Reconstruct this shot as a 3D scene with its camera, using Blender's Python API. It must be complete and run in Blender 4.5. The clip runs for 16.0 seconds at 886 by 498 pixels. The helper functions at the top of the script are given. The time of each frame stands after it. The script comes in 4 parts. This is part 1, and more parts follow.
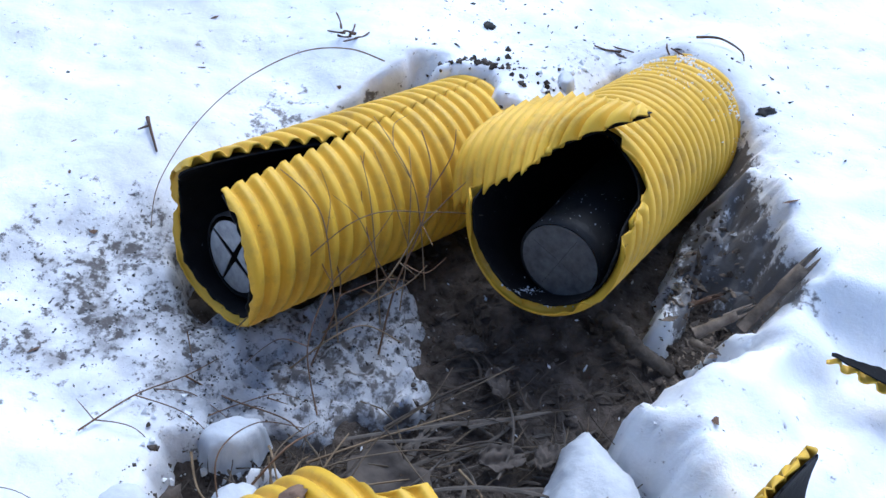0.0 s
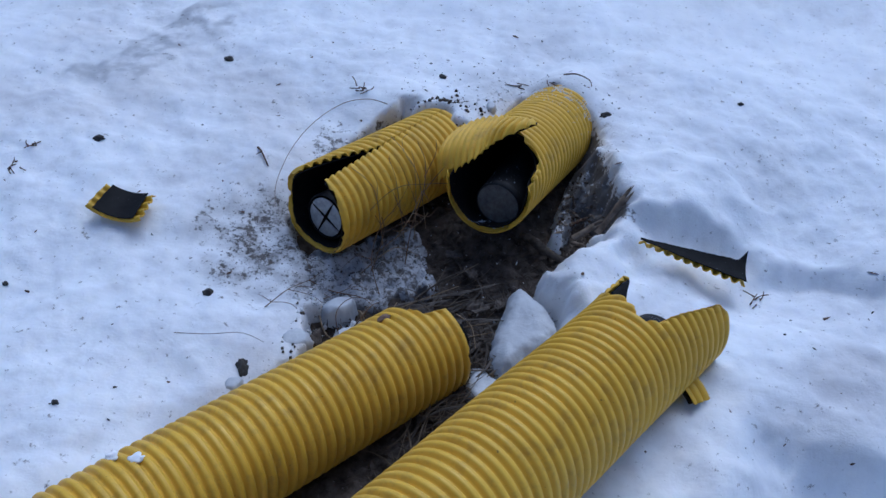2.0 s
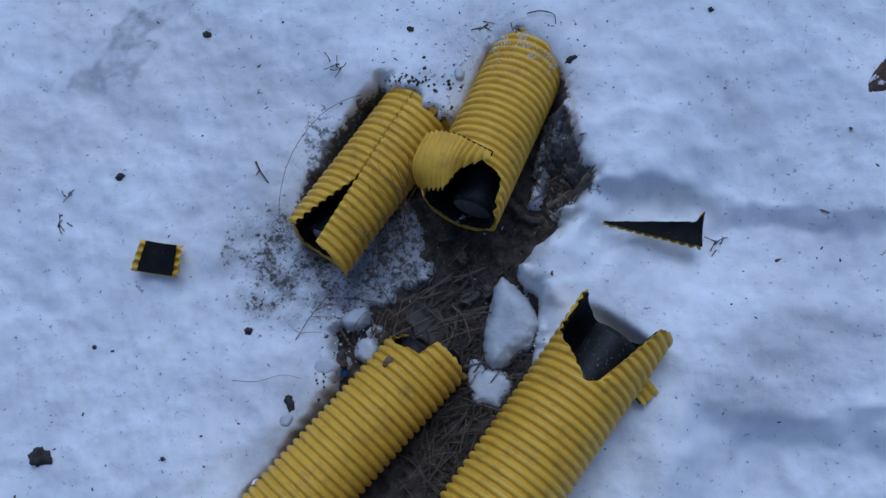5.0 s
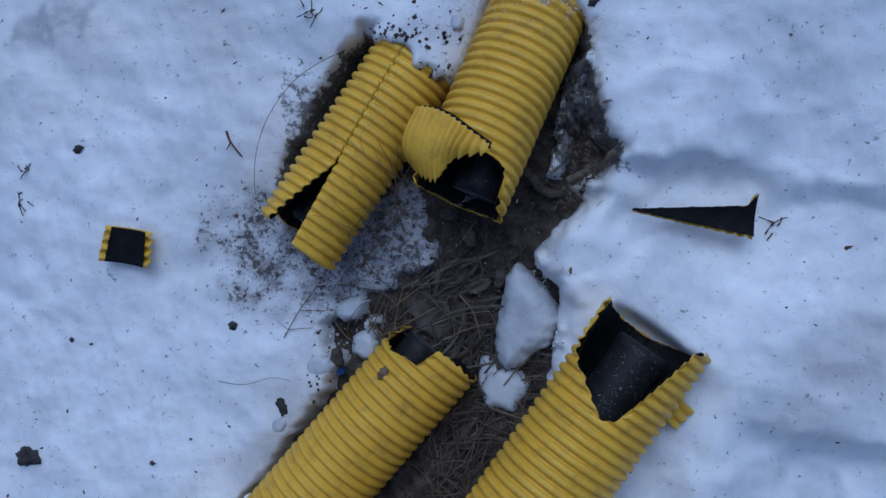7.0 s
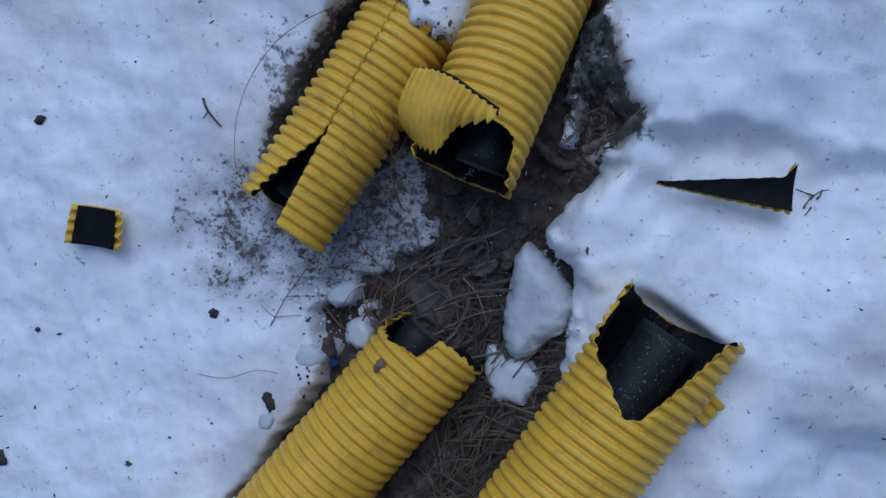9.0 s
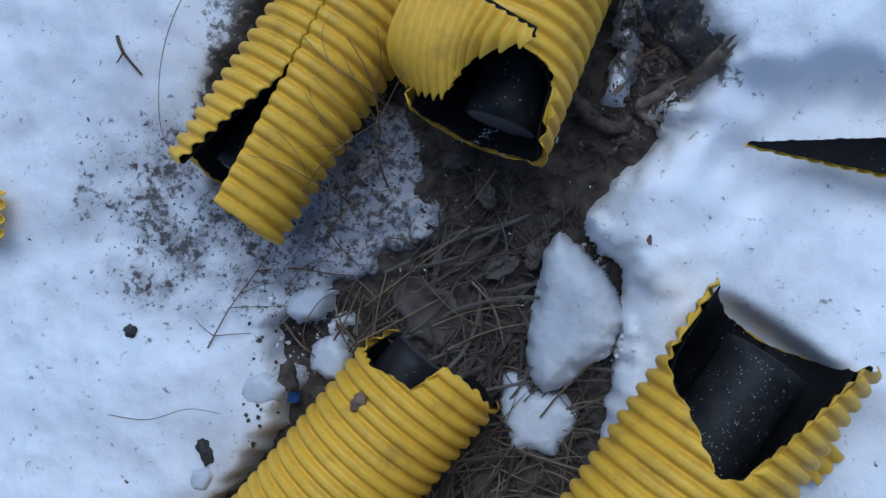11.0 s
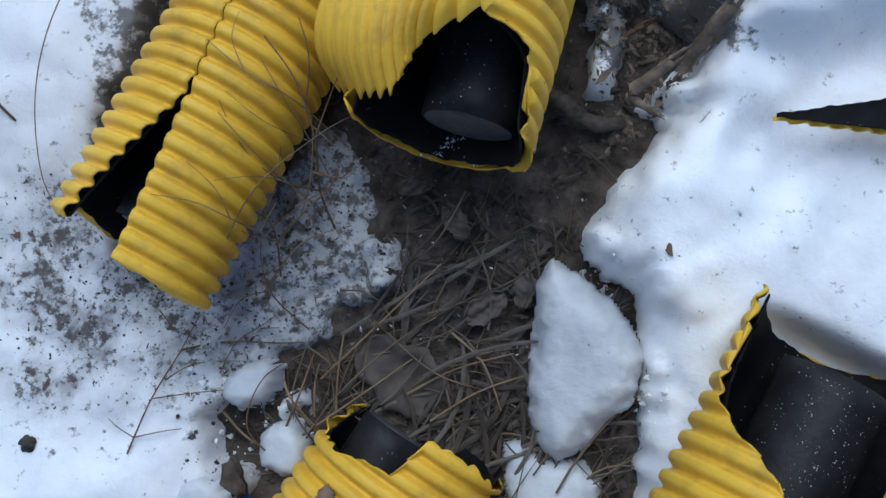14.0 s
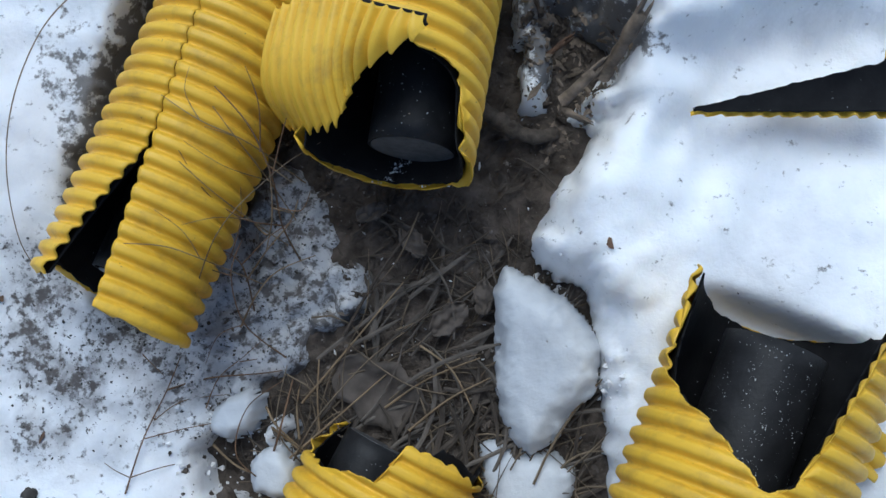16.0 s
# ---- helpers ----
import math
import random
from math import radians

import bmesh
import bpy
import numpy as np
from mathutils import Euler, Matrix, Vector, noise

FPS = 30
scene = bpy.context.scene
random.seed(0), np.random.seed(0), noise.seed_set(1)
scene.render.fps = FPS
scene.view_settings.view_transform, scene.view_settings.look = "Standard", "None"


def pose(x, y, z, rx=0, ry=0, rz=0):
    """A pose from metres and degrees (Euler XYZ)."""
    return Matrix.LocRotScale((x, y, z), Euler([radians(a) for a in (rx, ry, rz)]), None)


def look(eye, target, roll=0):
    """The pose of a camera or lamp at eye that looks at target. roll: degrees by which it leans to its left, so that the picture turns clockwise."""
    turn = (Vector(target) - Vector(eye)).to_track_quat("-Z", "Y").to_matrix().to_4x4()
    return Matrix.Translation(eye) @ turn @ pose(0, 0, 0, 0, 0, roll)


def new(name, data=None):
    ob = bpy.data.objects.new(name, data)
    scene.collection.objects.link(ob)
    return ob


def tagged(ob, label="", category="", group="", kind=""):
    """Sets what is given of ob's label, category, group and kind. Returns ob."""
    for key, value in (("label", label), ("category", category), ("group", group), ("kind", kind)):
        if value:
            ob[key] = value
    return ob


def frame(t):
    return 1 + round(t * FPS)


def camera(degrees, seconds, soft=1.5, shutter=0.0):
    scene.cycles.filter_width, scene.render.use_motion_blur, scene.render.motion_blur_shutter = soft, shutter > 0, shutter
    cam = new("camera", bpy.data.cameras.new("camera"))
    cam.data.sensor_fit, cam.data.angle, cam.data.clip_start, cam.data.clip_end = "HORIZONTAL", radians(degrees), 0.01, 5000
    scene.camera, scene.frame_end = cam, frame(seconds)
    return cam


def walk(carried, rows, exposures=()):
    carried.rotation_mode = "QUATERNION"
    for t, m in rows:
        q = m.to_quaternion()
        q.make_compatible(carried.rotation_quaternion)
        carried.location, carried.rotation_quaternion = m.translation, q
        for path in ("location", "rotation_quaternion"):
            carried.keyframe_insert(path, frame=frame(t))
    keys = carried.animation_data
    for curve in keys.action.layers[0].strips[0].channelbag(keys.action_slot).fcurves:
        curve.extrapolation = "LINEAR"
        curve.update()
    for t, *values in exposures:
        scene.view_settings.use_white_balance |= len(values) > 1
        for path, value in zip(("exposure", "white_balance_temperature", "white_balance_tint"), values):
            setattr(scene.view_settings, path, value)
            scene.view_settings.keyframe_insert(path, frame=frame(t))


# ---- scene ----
cam = camera(46.0, 16.0)
walk(cam, [
    (0.0, pose(0.0509, -0.4157, 0.4777, 46.05, -4.85, 16.75)),
    (0.5, pose(0.0436, -0.5864, 0.5875, 47.25, -6.56, 13.27)),
    (1.0, pose(0.0383, -0.7930, 0.7344, 48.01, -6.88, 10.78)),
    (1.5, pose(0.0657, -0.8955, 0.8239, 48.00, -5.49, 10.98)),
    (2.0, pose(0.0769, -0.8861, 0.8288, 46.91, -3.76, 10.35)),
    (2.5, pose(0.0877, -0.8332, 0.9333, 41.46, -1.39, 9.25)),
    (3.0, pose(0.0849, -0.7366, 1.2027, 30.78, -0.74, 5.99)),
    (3.5, pose(0.1257, -0.6224, 1.3751, 23.92, 1.94, 5.17)),
    (4.0, pose(0.1449, -0.5501, 1.4041, 21.92, 3.49, 4.83)),
    (6.5, pose(0.2649, 0.0262, 1.2037, -0.09, 13.06, 6.27)),
    (7.0, pose(0.2558, 0.0315, 1.1651, -0.70, 13.17, 4.72)),
    (7.5, pose(0.2345, 0.0424, 1.1152, -1.38, 12.39, 4.25)),
    (8.0, pose(0.2258, 0.0468, 1.0880, -2.34, 12.39, 3.72)),
    (8.5, pose(0.2273, 0.0454, 1.0793, -2.62, 12.85, 3.71)),
    (9.0, pose(0.2218, 0.0369, 1.0519, -2.49, 12.90, 4.25)),
    (9.5, pose(0.1366, 0.0123, 0.8112, -1.99, 10.91, 4.59)),
    (12.0, pose(0.1282, -0.0193, 0.7679, 0.11, 10.76, 3.28)),
    (12.5, pose(0.1302, -0.0212, 0.7673, 0.63, 10.58, 2.52)),
    (13.0, pose(0.0981, -0.0333, 0.6533, 2.13, 8.92, 1.99)),
    (13.5, pose(0.0836, -0.0479, 0.6018, 3.03, 8.24, 0.38)),
    (14.0, pose(0.0930, -0.0530, 0.6144, 3.71, 8.49, -1.98)),
    (14.5, pose(0.1042, -0.0544, 0.6257, 4.28, 8.55, -3.73)),
    (15.0, pose(0.1138, -0.0609, 0.6363, 4.68, 8.63, -5.76)),
    (15.5, pose(0.1120, -0.0692, 0.6463, 4.89, 7.74, -7.38)),
    (16.0, pose(0.1101, -0.0727, 0.6548, 5.01, 7.75, -8.32)),
], exposures=[(0.0, 0.72, 5040, 6), (0.5, 0.68, 4960, 6), (1.0, 0.45, 4930, 6), (1.5, 0.0, 4850, 7), (2.0, -0.4, 4750, 9), (2.5, -0.58, 4700, 9), (3.5, -0.76, 4600, 8), (4.0, -0.8, 4600, 8), (6.5, -0.83, 4560, 8), (8.0, -0.75, 4630, 7), (9.0, -0.70, 4670, 7), (9.5, -0.83, 4640, 6), (12.0, -0.07, 4940, 4), (13.0, -0.2, 5000, 4), (14.0, 0.05, 5200, 1), (14.5, 0.12, 5370, 0), (16.0, 0.18, 5370, 0)])

# ---------- light ----------
world = bpy.data.worlds.new("overcast_sky")
scene.world = world
world.use_nodes = True
wn = world.node_tree
sky = wn.nodes.new("ShaderNodeTexSky")
sky.sky_type, sky.sun_disc = "NISHITA", False
sky.sun_elevation, sky.sun_rotation = radians(58), radians(6)
sky.dust_density, sky.air_density = 4.0, 1.0
wn.links.new(sky.outputs[0], wn.nodes["Background"].inputs[0])
wn.nodes["Background"].inputs[1].default_value = 0.11
sun = new("sun", bpy.data.lights.new("sun", "SUN"))
sun.data.energy, sun.data.angle, sun.data.color = 1.15, radians(42), (1.0, 0.97, 0.93)
sun.matrix_world = look((0.1, 1.0, 1.6), (0, 0, 0))


# ---------- materials ----------
def material(name, rough=0.6, metal=0.0, spec=0.5):
    m = bpy.data.materials.new(name)
    m.use_nodes = True
    t = m.node_tree
    b = t.nodes["Principled BSDF"]
    b.inputs["Roughness"].default_value = rough
    b.inputs["Metallic"].default_value = metal
    b.inputs["Specular IOR Level"].default_value = spec
    return m, t, b


def node(t, kind, **inputs):
    n = t.nodes.new(kind)
    for k, v in inputs.items():
        n.inputs[k.replace("_", " ")].default_value = v
    return n


def noise_tex(t, scale, detail=6.0, rough=0.6, space="Object"):
    c = t.nodes.new("ShaderNodeTexCoord")
    n = node(t, "ShaderNodeTexNoise", Scale=scale, Detail=detail, Roughness=rough)
    t.links.new(c.outputs[space], n.inputs["Vector"])
    return n.outputs["Fac"]


def ramp(t, fac, stops):
    r = t.nodes.new("ShaderNodeValToRGB")
    e = r.color_ramp.elements
    while len(e) < len(stops):
        e.new(0.5)
    for el, (p, c) in zip(e, stops):
        el.position = p
        el.color = (*c, 1) if len(c) == 3 else c
    t.links.new(fac, r.inputs[0])
    return r.outputs[0]


def mix(t, fac, a, b):
    m = t.nodes.new("ShaderNodeMix")
    m.data_type = "RGBA"
    for sock, v in ((m.inputs[0], fac), (m.inputs[6], a), (m.inputs[7], b)):
        if isinstance(v, (float, int)):
            sock.default_value = v
        elif isinstance(v, tuple):
            sock.default_value = (*v, 1)
        else:
            t.links.new(v, sock)
    return m.outputs[2]


def bump(t, b, fac, strength, distance):
    n = node(t, "ShaderNodeBump", Strength=strength, Distance=distance)
    t.links.new(fac, n.inputs["Height"])
    t.links.new(n.outputs[0], b.inputs["Normal"])


def grey(v):
    return (v, v, v)


def simple(name, c1, c2, scale, rough=0.7, metal=0.0, bump_d=0.001, spec=0.4, speck=None, speck_scale=300, speck_at=0.66):
    m, t, b = material(name, rough, metal, spec)
    col = ramp(t, noise_tex(t, scale), [(0.3, c1), (0.7, c2)])
    if speck:
        col = mix(t, ramp(t, noise_tex(t, speck_scale, 3.0), [(speck_at, grey(0)), (speck_at + 0.05, grey(1))]), col, speck)
    t.links.new(col, b.inputs["Base Color"])
    bump(t, b, noise_tex(t, scale * 4), 0.5, bump_d)
    return m


def snow_material():
    m, t, b = material("snow", 0.62, 0, 0.25)
    at = t.nodes.new("ShaderNodeVertexColor")
    at.layer_name = "grime"
    sep = t.nodes.new("ShaderNodeSeparateColor")
    t.links.new(at.outputs[0], sep.inputs[0])
    base = ramp(t, noise_tex(t, 9, 5), [(0.32, (0.76, 0.78, 0.82)), (0.62, (0.87, 0.88, 0.9))])
    # old brownish and grey stains at half-metre size
    patch = ramp(t, noise_tex(t, 3.1, 8, 0.62), [(0.50, grey(0)), (0.72, grey(0.55))])
    base = mix(t, patch, base, (0.42, 0.41, 0.43))
    base = mix(t, ramp(t, noise_tex(t, 14, 6, 0.65), [(0.52, grey(0)), (0.7, grey(0.35))]), base, (0.5, 0.5, 0.53))
    warm = ramp(t, noise_tex(t, 1.7, 4), [(0.53, grey(0)), (0.70, grey(0.30))])
    base = mix(t, warm, base, (0.56, 0.47, 0.4))
    # blown grit: denser where the grime layer says
    grit = noise_tex(t, 210, 3.5, 0.65)
    mul = t.nodes.new("ShaderNodeMath")
    mul.operation = "MULTIPLY_ADD"
    t.links.new(sep.outputs[0], mul.inputs[0])
    mul.inputs[1].default_value = 0.25
    t.links.new(grit, mul.inputs[2])
    specks = ramp(t, mul.outputs[0], [(0.72, grey(0)), (0.80, grey(0.85))])
    base = mix(t, specks, base, (0.05, 0.045, 0.045))
    damp = t.nodes.new("ShaderNodeMath")
    damp.operation = "MULTIPLY"
    t.links.new(sep.outputs[0], damp.inputs[0])
    t.links.new(ramp(t, noise_tex(t, 55, 6, 0.7), [(0.30, grey(0.35)), (0.62, grey(1.0))]), damp.inputs[1])
    base = mix(t, damp.outputs[0], base, (0.24, 0.235, 0.245))
    base = mix(t, sep.outputs[1], base, (0.34, 0.35, 0.38))
    # wet earth smeared on the snow
    earth = t.nodes.new("ShaderNodeMath")
    earth.operation = "MULTIPLY_ADD"
    t.links.new(sep.outputs[2], earth.inputs[0])
    earth.inputs[1].default_value = 0.35
    t.links.new(noise_tex(t, 105, 5, 0.68), earth.inputs[2])
    base = mix(t, ramp(t, earth.outputs[0], [(0.62, grey(0)), (0.72, grey(0.85))]), base, (0.07, 0.06, 0.054))
    t.links.new(base, b.inputs["Base Color"])
    b.inputs["Subsurface Weight"].default_value = 0.25
    b.inputs["Subsurface Radius"].default_value = (0.012, 0.014, 0.018)
    b.inputs["Subsurface Scale"].default_value = 0.5
    add = t.nodes.new("ShaderNodeMath")
    add.operation = "MULTIPLY_ADD"
    t.links.new(noise_tex(t, 320, 4, 0.7), add.inputs[0])
    add.inputs[1].default_value = 0.3
    t.links.new(noise_tex(t, 60, 5), add.inputs[2])
    bump(t, b, add.outputs[0], 0.4, 0.0035)
    return m


def plastic_material(name, c1, c2, dirt):
    m, t, b = material(name, 0.48, 0, 0.4)
    col = ramp(t, noise_tex(t, 14, 5), [(0.3, c1), (0.7, c2)])
    col = mix(t, ramp(t, noise_tex(t, 45, 7, 0.7), [(0.5, grey(0)), (0.72, grey(0.6))]), col, dirt)
    col = mix(t, ramp(t, noise_tex(t, 260, 3), [(0.7, grey(0)), (0.76, grey(0.85))]), col, (0.09, 0.06, 0.03))
    t.links.new(col, b.inputs["Base Color"])
    rr = ramp(t, noise_tex(t, 30, 6), [(0.3, grey(0.38)), (0.7, grey(0.66))])
    t.links.new(rr, b.inputs["Roughness"])
    bump(t, b, noise_tex(t, 180, 4), 0.25, 0.0006)
    return m


SNOW = snow_material()
YELLOW = plastic_material("yellow_plastic", (0.64, 0.385, 0.022), (0.76, 0.475, 0.04), (0.33, 0.20, 0.04))
LINER = simple("black_liner", (0.005, 0.005, 0.006), (0.012, 0.012, 0.013), 60, 0.6, 0, 0.0006, 0.1, (0.35, 0.35, 0.36), 420, 0.71)
RUBBER = simple("cable_rubber", (0.007, 0.007, 0.008), (0.02, 0.02, 0.022), 70, 0.55, 0, 0.0008, 0.25, (0.4, 0.4, 0.42), 480, 0.70)
METAL = simple("cut_aluminium", (0.25, 0.26, 0.28), (0.46, 0.47, 0.49), 160, 0.42, 0.6, 0.0006)
DULL = simple("cut_face_dull", (0.07, 0.07, 0.074), (0.15, 0.15, 0.155), 160, 0.5, 0.2, 0.0006)
SOIL = simple("soil", (0.026, 0.021, 0.017), (0.125, 0.103, 0.087), 60, 0.95, 0, 0.008, 0.15, (0.2, 0.18, 0.165), 150, 0.66)
STRAW = simple("dry_straw", (0.07, 0.052, 0.035), (0.19, 0.15, 0.105), 30, 0.8, 0, 0.0004, 0.2)
GREYSTRAW = simple("rotten_straw", (0.028, 0.023, 0.019), (0.10, 0.082, 0.067), 40, 0.85, 0, 0.0004, 0.2)
REED = simple("grey_reed", (0.05, 0.043, 0.037), (0.15, 0.13, 0.112), 45, 0.85, 0, 0.0006, 0.2)
REDTWIG = simple("brown_stalk", (0.085, 0.05, 0.03), (0.20, 0.125, 0.075), 30, 0.7, 0, 0.0004, 0.2)
CHIP = simple("wood_chip", (0.06, 0.047, 0.036), (0.25, 0.20, 0.155), 90, 0.85, 0, 0.001, 0.2)
BARK = simple("bark", (0.055, 0.035, 0.025), (0.17, 0.105, 0.07), 70, 0.9, 0, 0.004, 0.2)
SNOWY_BARK = simple("snow_dusted_bark", (0.05, 0.032, 0.024), (0.15, 0.092, 0.064), 70, 0.9, 0, 0.004, 0.2, (0.7, 0.71, 0.74), 75, 0.57)
LEAF = simple("withered_leaf", (0.045, 0.037, 0.031), (0.12, 0.10, 0.085), 50, 0.75, 0, 0.0006, 0.25)
STONE = simple("dark_stone", (0.02, 0.019, 0.018), (0.075, 0.07, 0.065), 90, 0.85, 0, 0.002, 0.3)
BLUE = simple("blue_plastic", (0.02, 0.06, 0.22), (0.04, 0.11, 0.32), 90, 0.4, 0, 0.0004)
# greyer and darker than the ground's snow, for the lumps in the hollow
GREY_SNOW = simple("grey_snow", (0.44, 0.46, 0.50), (0.60, 0.62, 0.65), 34, 0.5, 0, 0.002, 0.35, (0.26, 0.25, 0.25), 240, 0.72)
ROOT = simple("dead_root_bark", (0.035, 0.029, 0.024), (0.12, 0.10, 0.083), 110, 0.9, 0, 0.002, 0.2)
TAN = simple("tan_stalk", (0.14, 0.098, 0.058), (0.27, 0.20, 0.125), 40, 0.75, 0, 0.0004, 0.2)
MUD = simple("dried_mud", (0.10, 0.06, 0.04), (0.2, 0.13, 0.09), 90, 0.9, 0, 0.001)


# ---------- helpers ----------
def mesh_from(name, verts, faces, mat, smooth=True):
    me = bpy.data.meshes.new(name)
    me.from_pydata([tuple(v) for v in verts], [], faces)
    me.materials.append(mat)
    me.validate()
    if smooth:
        me.polygons.foreach_set("use_smooth", [True] * len(me.polygons))
    me.update()
    return me


def thing(name, me, label, category, group="", kind=""):
    return tagged(new(name, me), label, category, group, kind)


def empty(name, at, label, category, group=""):
    e = new(name)
    e.location = at
    e.empty_display_size = 0.05
    return tagged(e, label, category, group)


def part(name, me, parent, label=""):
    o = new(name, me)
    o.parent = parent
    o.matrix_parent_inverse = Matrix.Translation(-Vector(parent.location)) if parent.parent is None else Matrix()
    if label:
        o["label"] = label
    return o


def n3(x, y, z=0.0):
    return noise.noise(Vector((x, y, z)))


def interp(x, pts):
    return float(np.interp(x, [p[0] for p in pts], [p[1] for p in pts]))


# ---------- the ground ----------
# rim of the melted and dug-out hollow round the ducts, in plan
HOLLOW = [(-0.125, 0.232), (-0.157, 0.192), (-0.185, 0.138), (-0.207, 0.083), (-0.213, 0.038), (-0.208, 0.006), (-0.185, -0.020),
          (-0.165, -0.020), (-0.150, 0.030), (-0.122, 0.078), (-0.085, 0.088), (-0.060, 0.076), (-0.050, 0.030), (-0.052, -0.036), (-0.078, -0.060), (-0.125, -0.086), (-0.150, -0.112),
          (-0.150, -0.143), (-0.138, -0.162), (-0.152, -0.195), (-0.180, -0.243), (-0.217, -0.305),
          (-0.285, -0.390), (-0.33, -0.47), (-0.20, -0.50), (0.02, -0.47), (0.085, -0.36), (0.080, -0.233), (0.097, -0.191), (0.108, -0.130),
          (0.114, -0.062), (0.080, -0.016), (0.093, 0.030), (0.142, 0.079), (0.176, 0.118), (0.154, 0.138), (0.135, 0.176),
          (0.128, 0.251), (0.085, 0.290), (0.020, 0.285), (-0.029, 0.244), (-0.069, 0.240)]
# places where thin grey snow still lies in the hollow: x, y, radius
THIN = [(-0.048, -0.01, 0.018), (-0.105, -0.105, 0.014), (-0.05, -0.02, 0.016),
        (-0.145, -0.15, 0.012), (-0.17, -0.01, 0.03)]
# height of the snow's face at some spots
LEVELS = [(-0.428, -0.015, 0.006), (-0.273, -0.122, -0.019), (-0.267, 0.084, 0.018), (-0.484, 0.078, -0.002), (-0.203, -0.213, -0.02),
          (-0.392, 0.303, 0.008), (0.137, 0.277, 0.028), (0.102, 0.333, 0.020), (0.612, 0.343, 0.010), (0.2, 0.06, 0.004), (0.33, 0.077, -0.022),
          (0.13, -0.02, 0.006), (0.28, -0.16, -0.006), (-0.08, 0.26, 0.028), (0.17, 0.20, 0.03), (0.45, -0.3, -0.03), (0.24, -0.06, -0.004),
          (-0.45, -0.35, -0.02), (0.20, 0.14, 0.022),
          (-0.09, -0.05, -0.040), (-0.15, -0.06, -0.034), (-0.10, 0.0, -0.042), (-0.20, -0.05, -0.026), (-0.235, -0.02, -0.016), (-0.115, -0.1, -0.036),
          (-0.175, -0.11, -0.024), (-0.16, -0.15, -0.022), (0.10, -0.03, 0.004), (0.13, -0.10, -0.006)]


# the four ducts: a point of the axis, its way, radius, and where along it the snow covers it
DUCTS = [((-0.1235, 0.1, 0.0071), (0.4575, 0.8712, -0.1782), 0.0546, (0.100, 0.03, -0.13)),
         ((0.0519, 0.2, 0.0163), (0.2651, 0.9251, -0.2718), 0.0551, (0.075, 0.06, -0.17)),
         ((-0.071, -0.2, -0.0185), (0.5776, 0.8078, -0.1173), 0.0572, (0.100, 9.0, -0.73)),
         ((0.1311, -0.25, 0.0485), (0.4937, 0.8609, -0.1224), 0.0640, (0.198, 9.0, -0.73))]


def hollow_distance(x, y):
    """Metres outside (positive) or inside (negative) the hollow's rim."""
    p = np.stack([x, y], -1)[..., None, :]
    a = np.array(HOLLOW)
    b = np.roll(a, -1, 0)
    d = b - a
    t = np.clip(((p - a) * d).sum(-1) / (d * d).sum(-1), 0, 1)
    dist = np.sqrt((((p - a) - t[..., None] * d) ** 2).sum(-1)).min(-1)
    ya, yb = a[:, 1], b[:, 1]
    cross = ((ya > y[..., None]) != (yb > y[..., None])) & (x[..., None] < (b[:, 0] - a[:, 0]) * (y[..., None] - ya) / np.where(yb == ya, 1e-9, yb - ya) + a[:, 0])
    return np.where(cross.sum(-1) % 2 == 1, -dist, dist)


def soft_noise(x, y, scale, seed, octaves=3):
    out = np.empty(x.shape)
    flat = out.ravel()
    for i, (u, v) in enumerate(zip(x.ravel() * scale, y.ravel() * scale)):
        flat[i] = noise.fractal(Vector((u, v, seed)), 0.7, 2.1, octaves)
    return out


def smooth01(v):
    v = np.clip(v, 0, 1)
    return v * v * (3 - 2 * v)


def soil_height(x, y):
    return -0.058 + 0.008 * soft_noise(x, y, 14, 3.0) + 0.006 * soft_noise(x, y, 60, 9.0, 5)


def snow_level(x, y):
    w = sum(1 / ((x - a) ** 2 + (y - b) ** 2 + 0.004) ** 2 for a, b, c in LEVELS)
    base = sum(c / ((x - a) ** 2 + (y - b) ** 2 + 0.004) ** 2 for a, b, c in LEVELS) / w
    far = np.hypot(x, y)
    base = base * np.clip(1.6 - far, 0, 1)
    lumps = 0.013 * soft_noise(x, y, 4, 1.0, 4) + 0.0034 * soft_noise(x, y, 22, 5.0, 3)
    wx, wy = x + 0.03 * soft_noise(x, y, 8, 12.0, 3), y + 0.025 * soft_noise(x, y, 9, 14.0, 3)
    # a trodden step and shallow footprints beyond the ducts
    lumps = lumps - 0.034 * smooth01((wx - 0.28) / 0.09) * smooth01((-0.150 - wy) / 0.06) * smooth01((0.75 - wx) / 0.08) * smooth01((wy + 0.62) / 0.15)
    lumps = lumps - 0.014 * smooth01((0.055 - np.abs(wx - 0.425)) / 0.03) * smooth01((-0.19 - wy) / 0.03) * smooth01((wy + 0.31) / 0.04)
    lumps = lumps - 0.026 * smooth01((0.110 - wy) / 0.040) * smooth01((wy + 0.05) / 0.09) * smooth01((wx - 0.17) / 0.05) * smooth01((0.85 - wx) / 0.4)
    lumps = lumps + 0.016 * smooth01((wy - 0.085) / 0.03) * smooth01((wx - 0.13) / 0.03) * smooth01((0.34 - wx) / 0.08) * smooth01((0.24 - wy) / 0.04)
    lumps = lumps + 0.014 * smooth01((wx - 0.075) / 0.02) * smooth01((0.185 - wx) / 0.06) * smooth01((wy + 0.06) / 0.02) * smooth01((0.05 - wy) / 0.04)
    return base + lumps


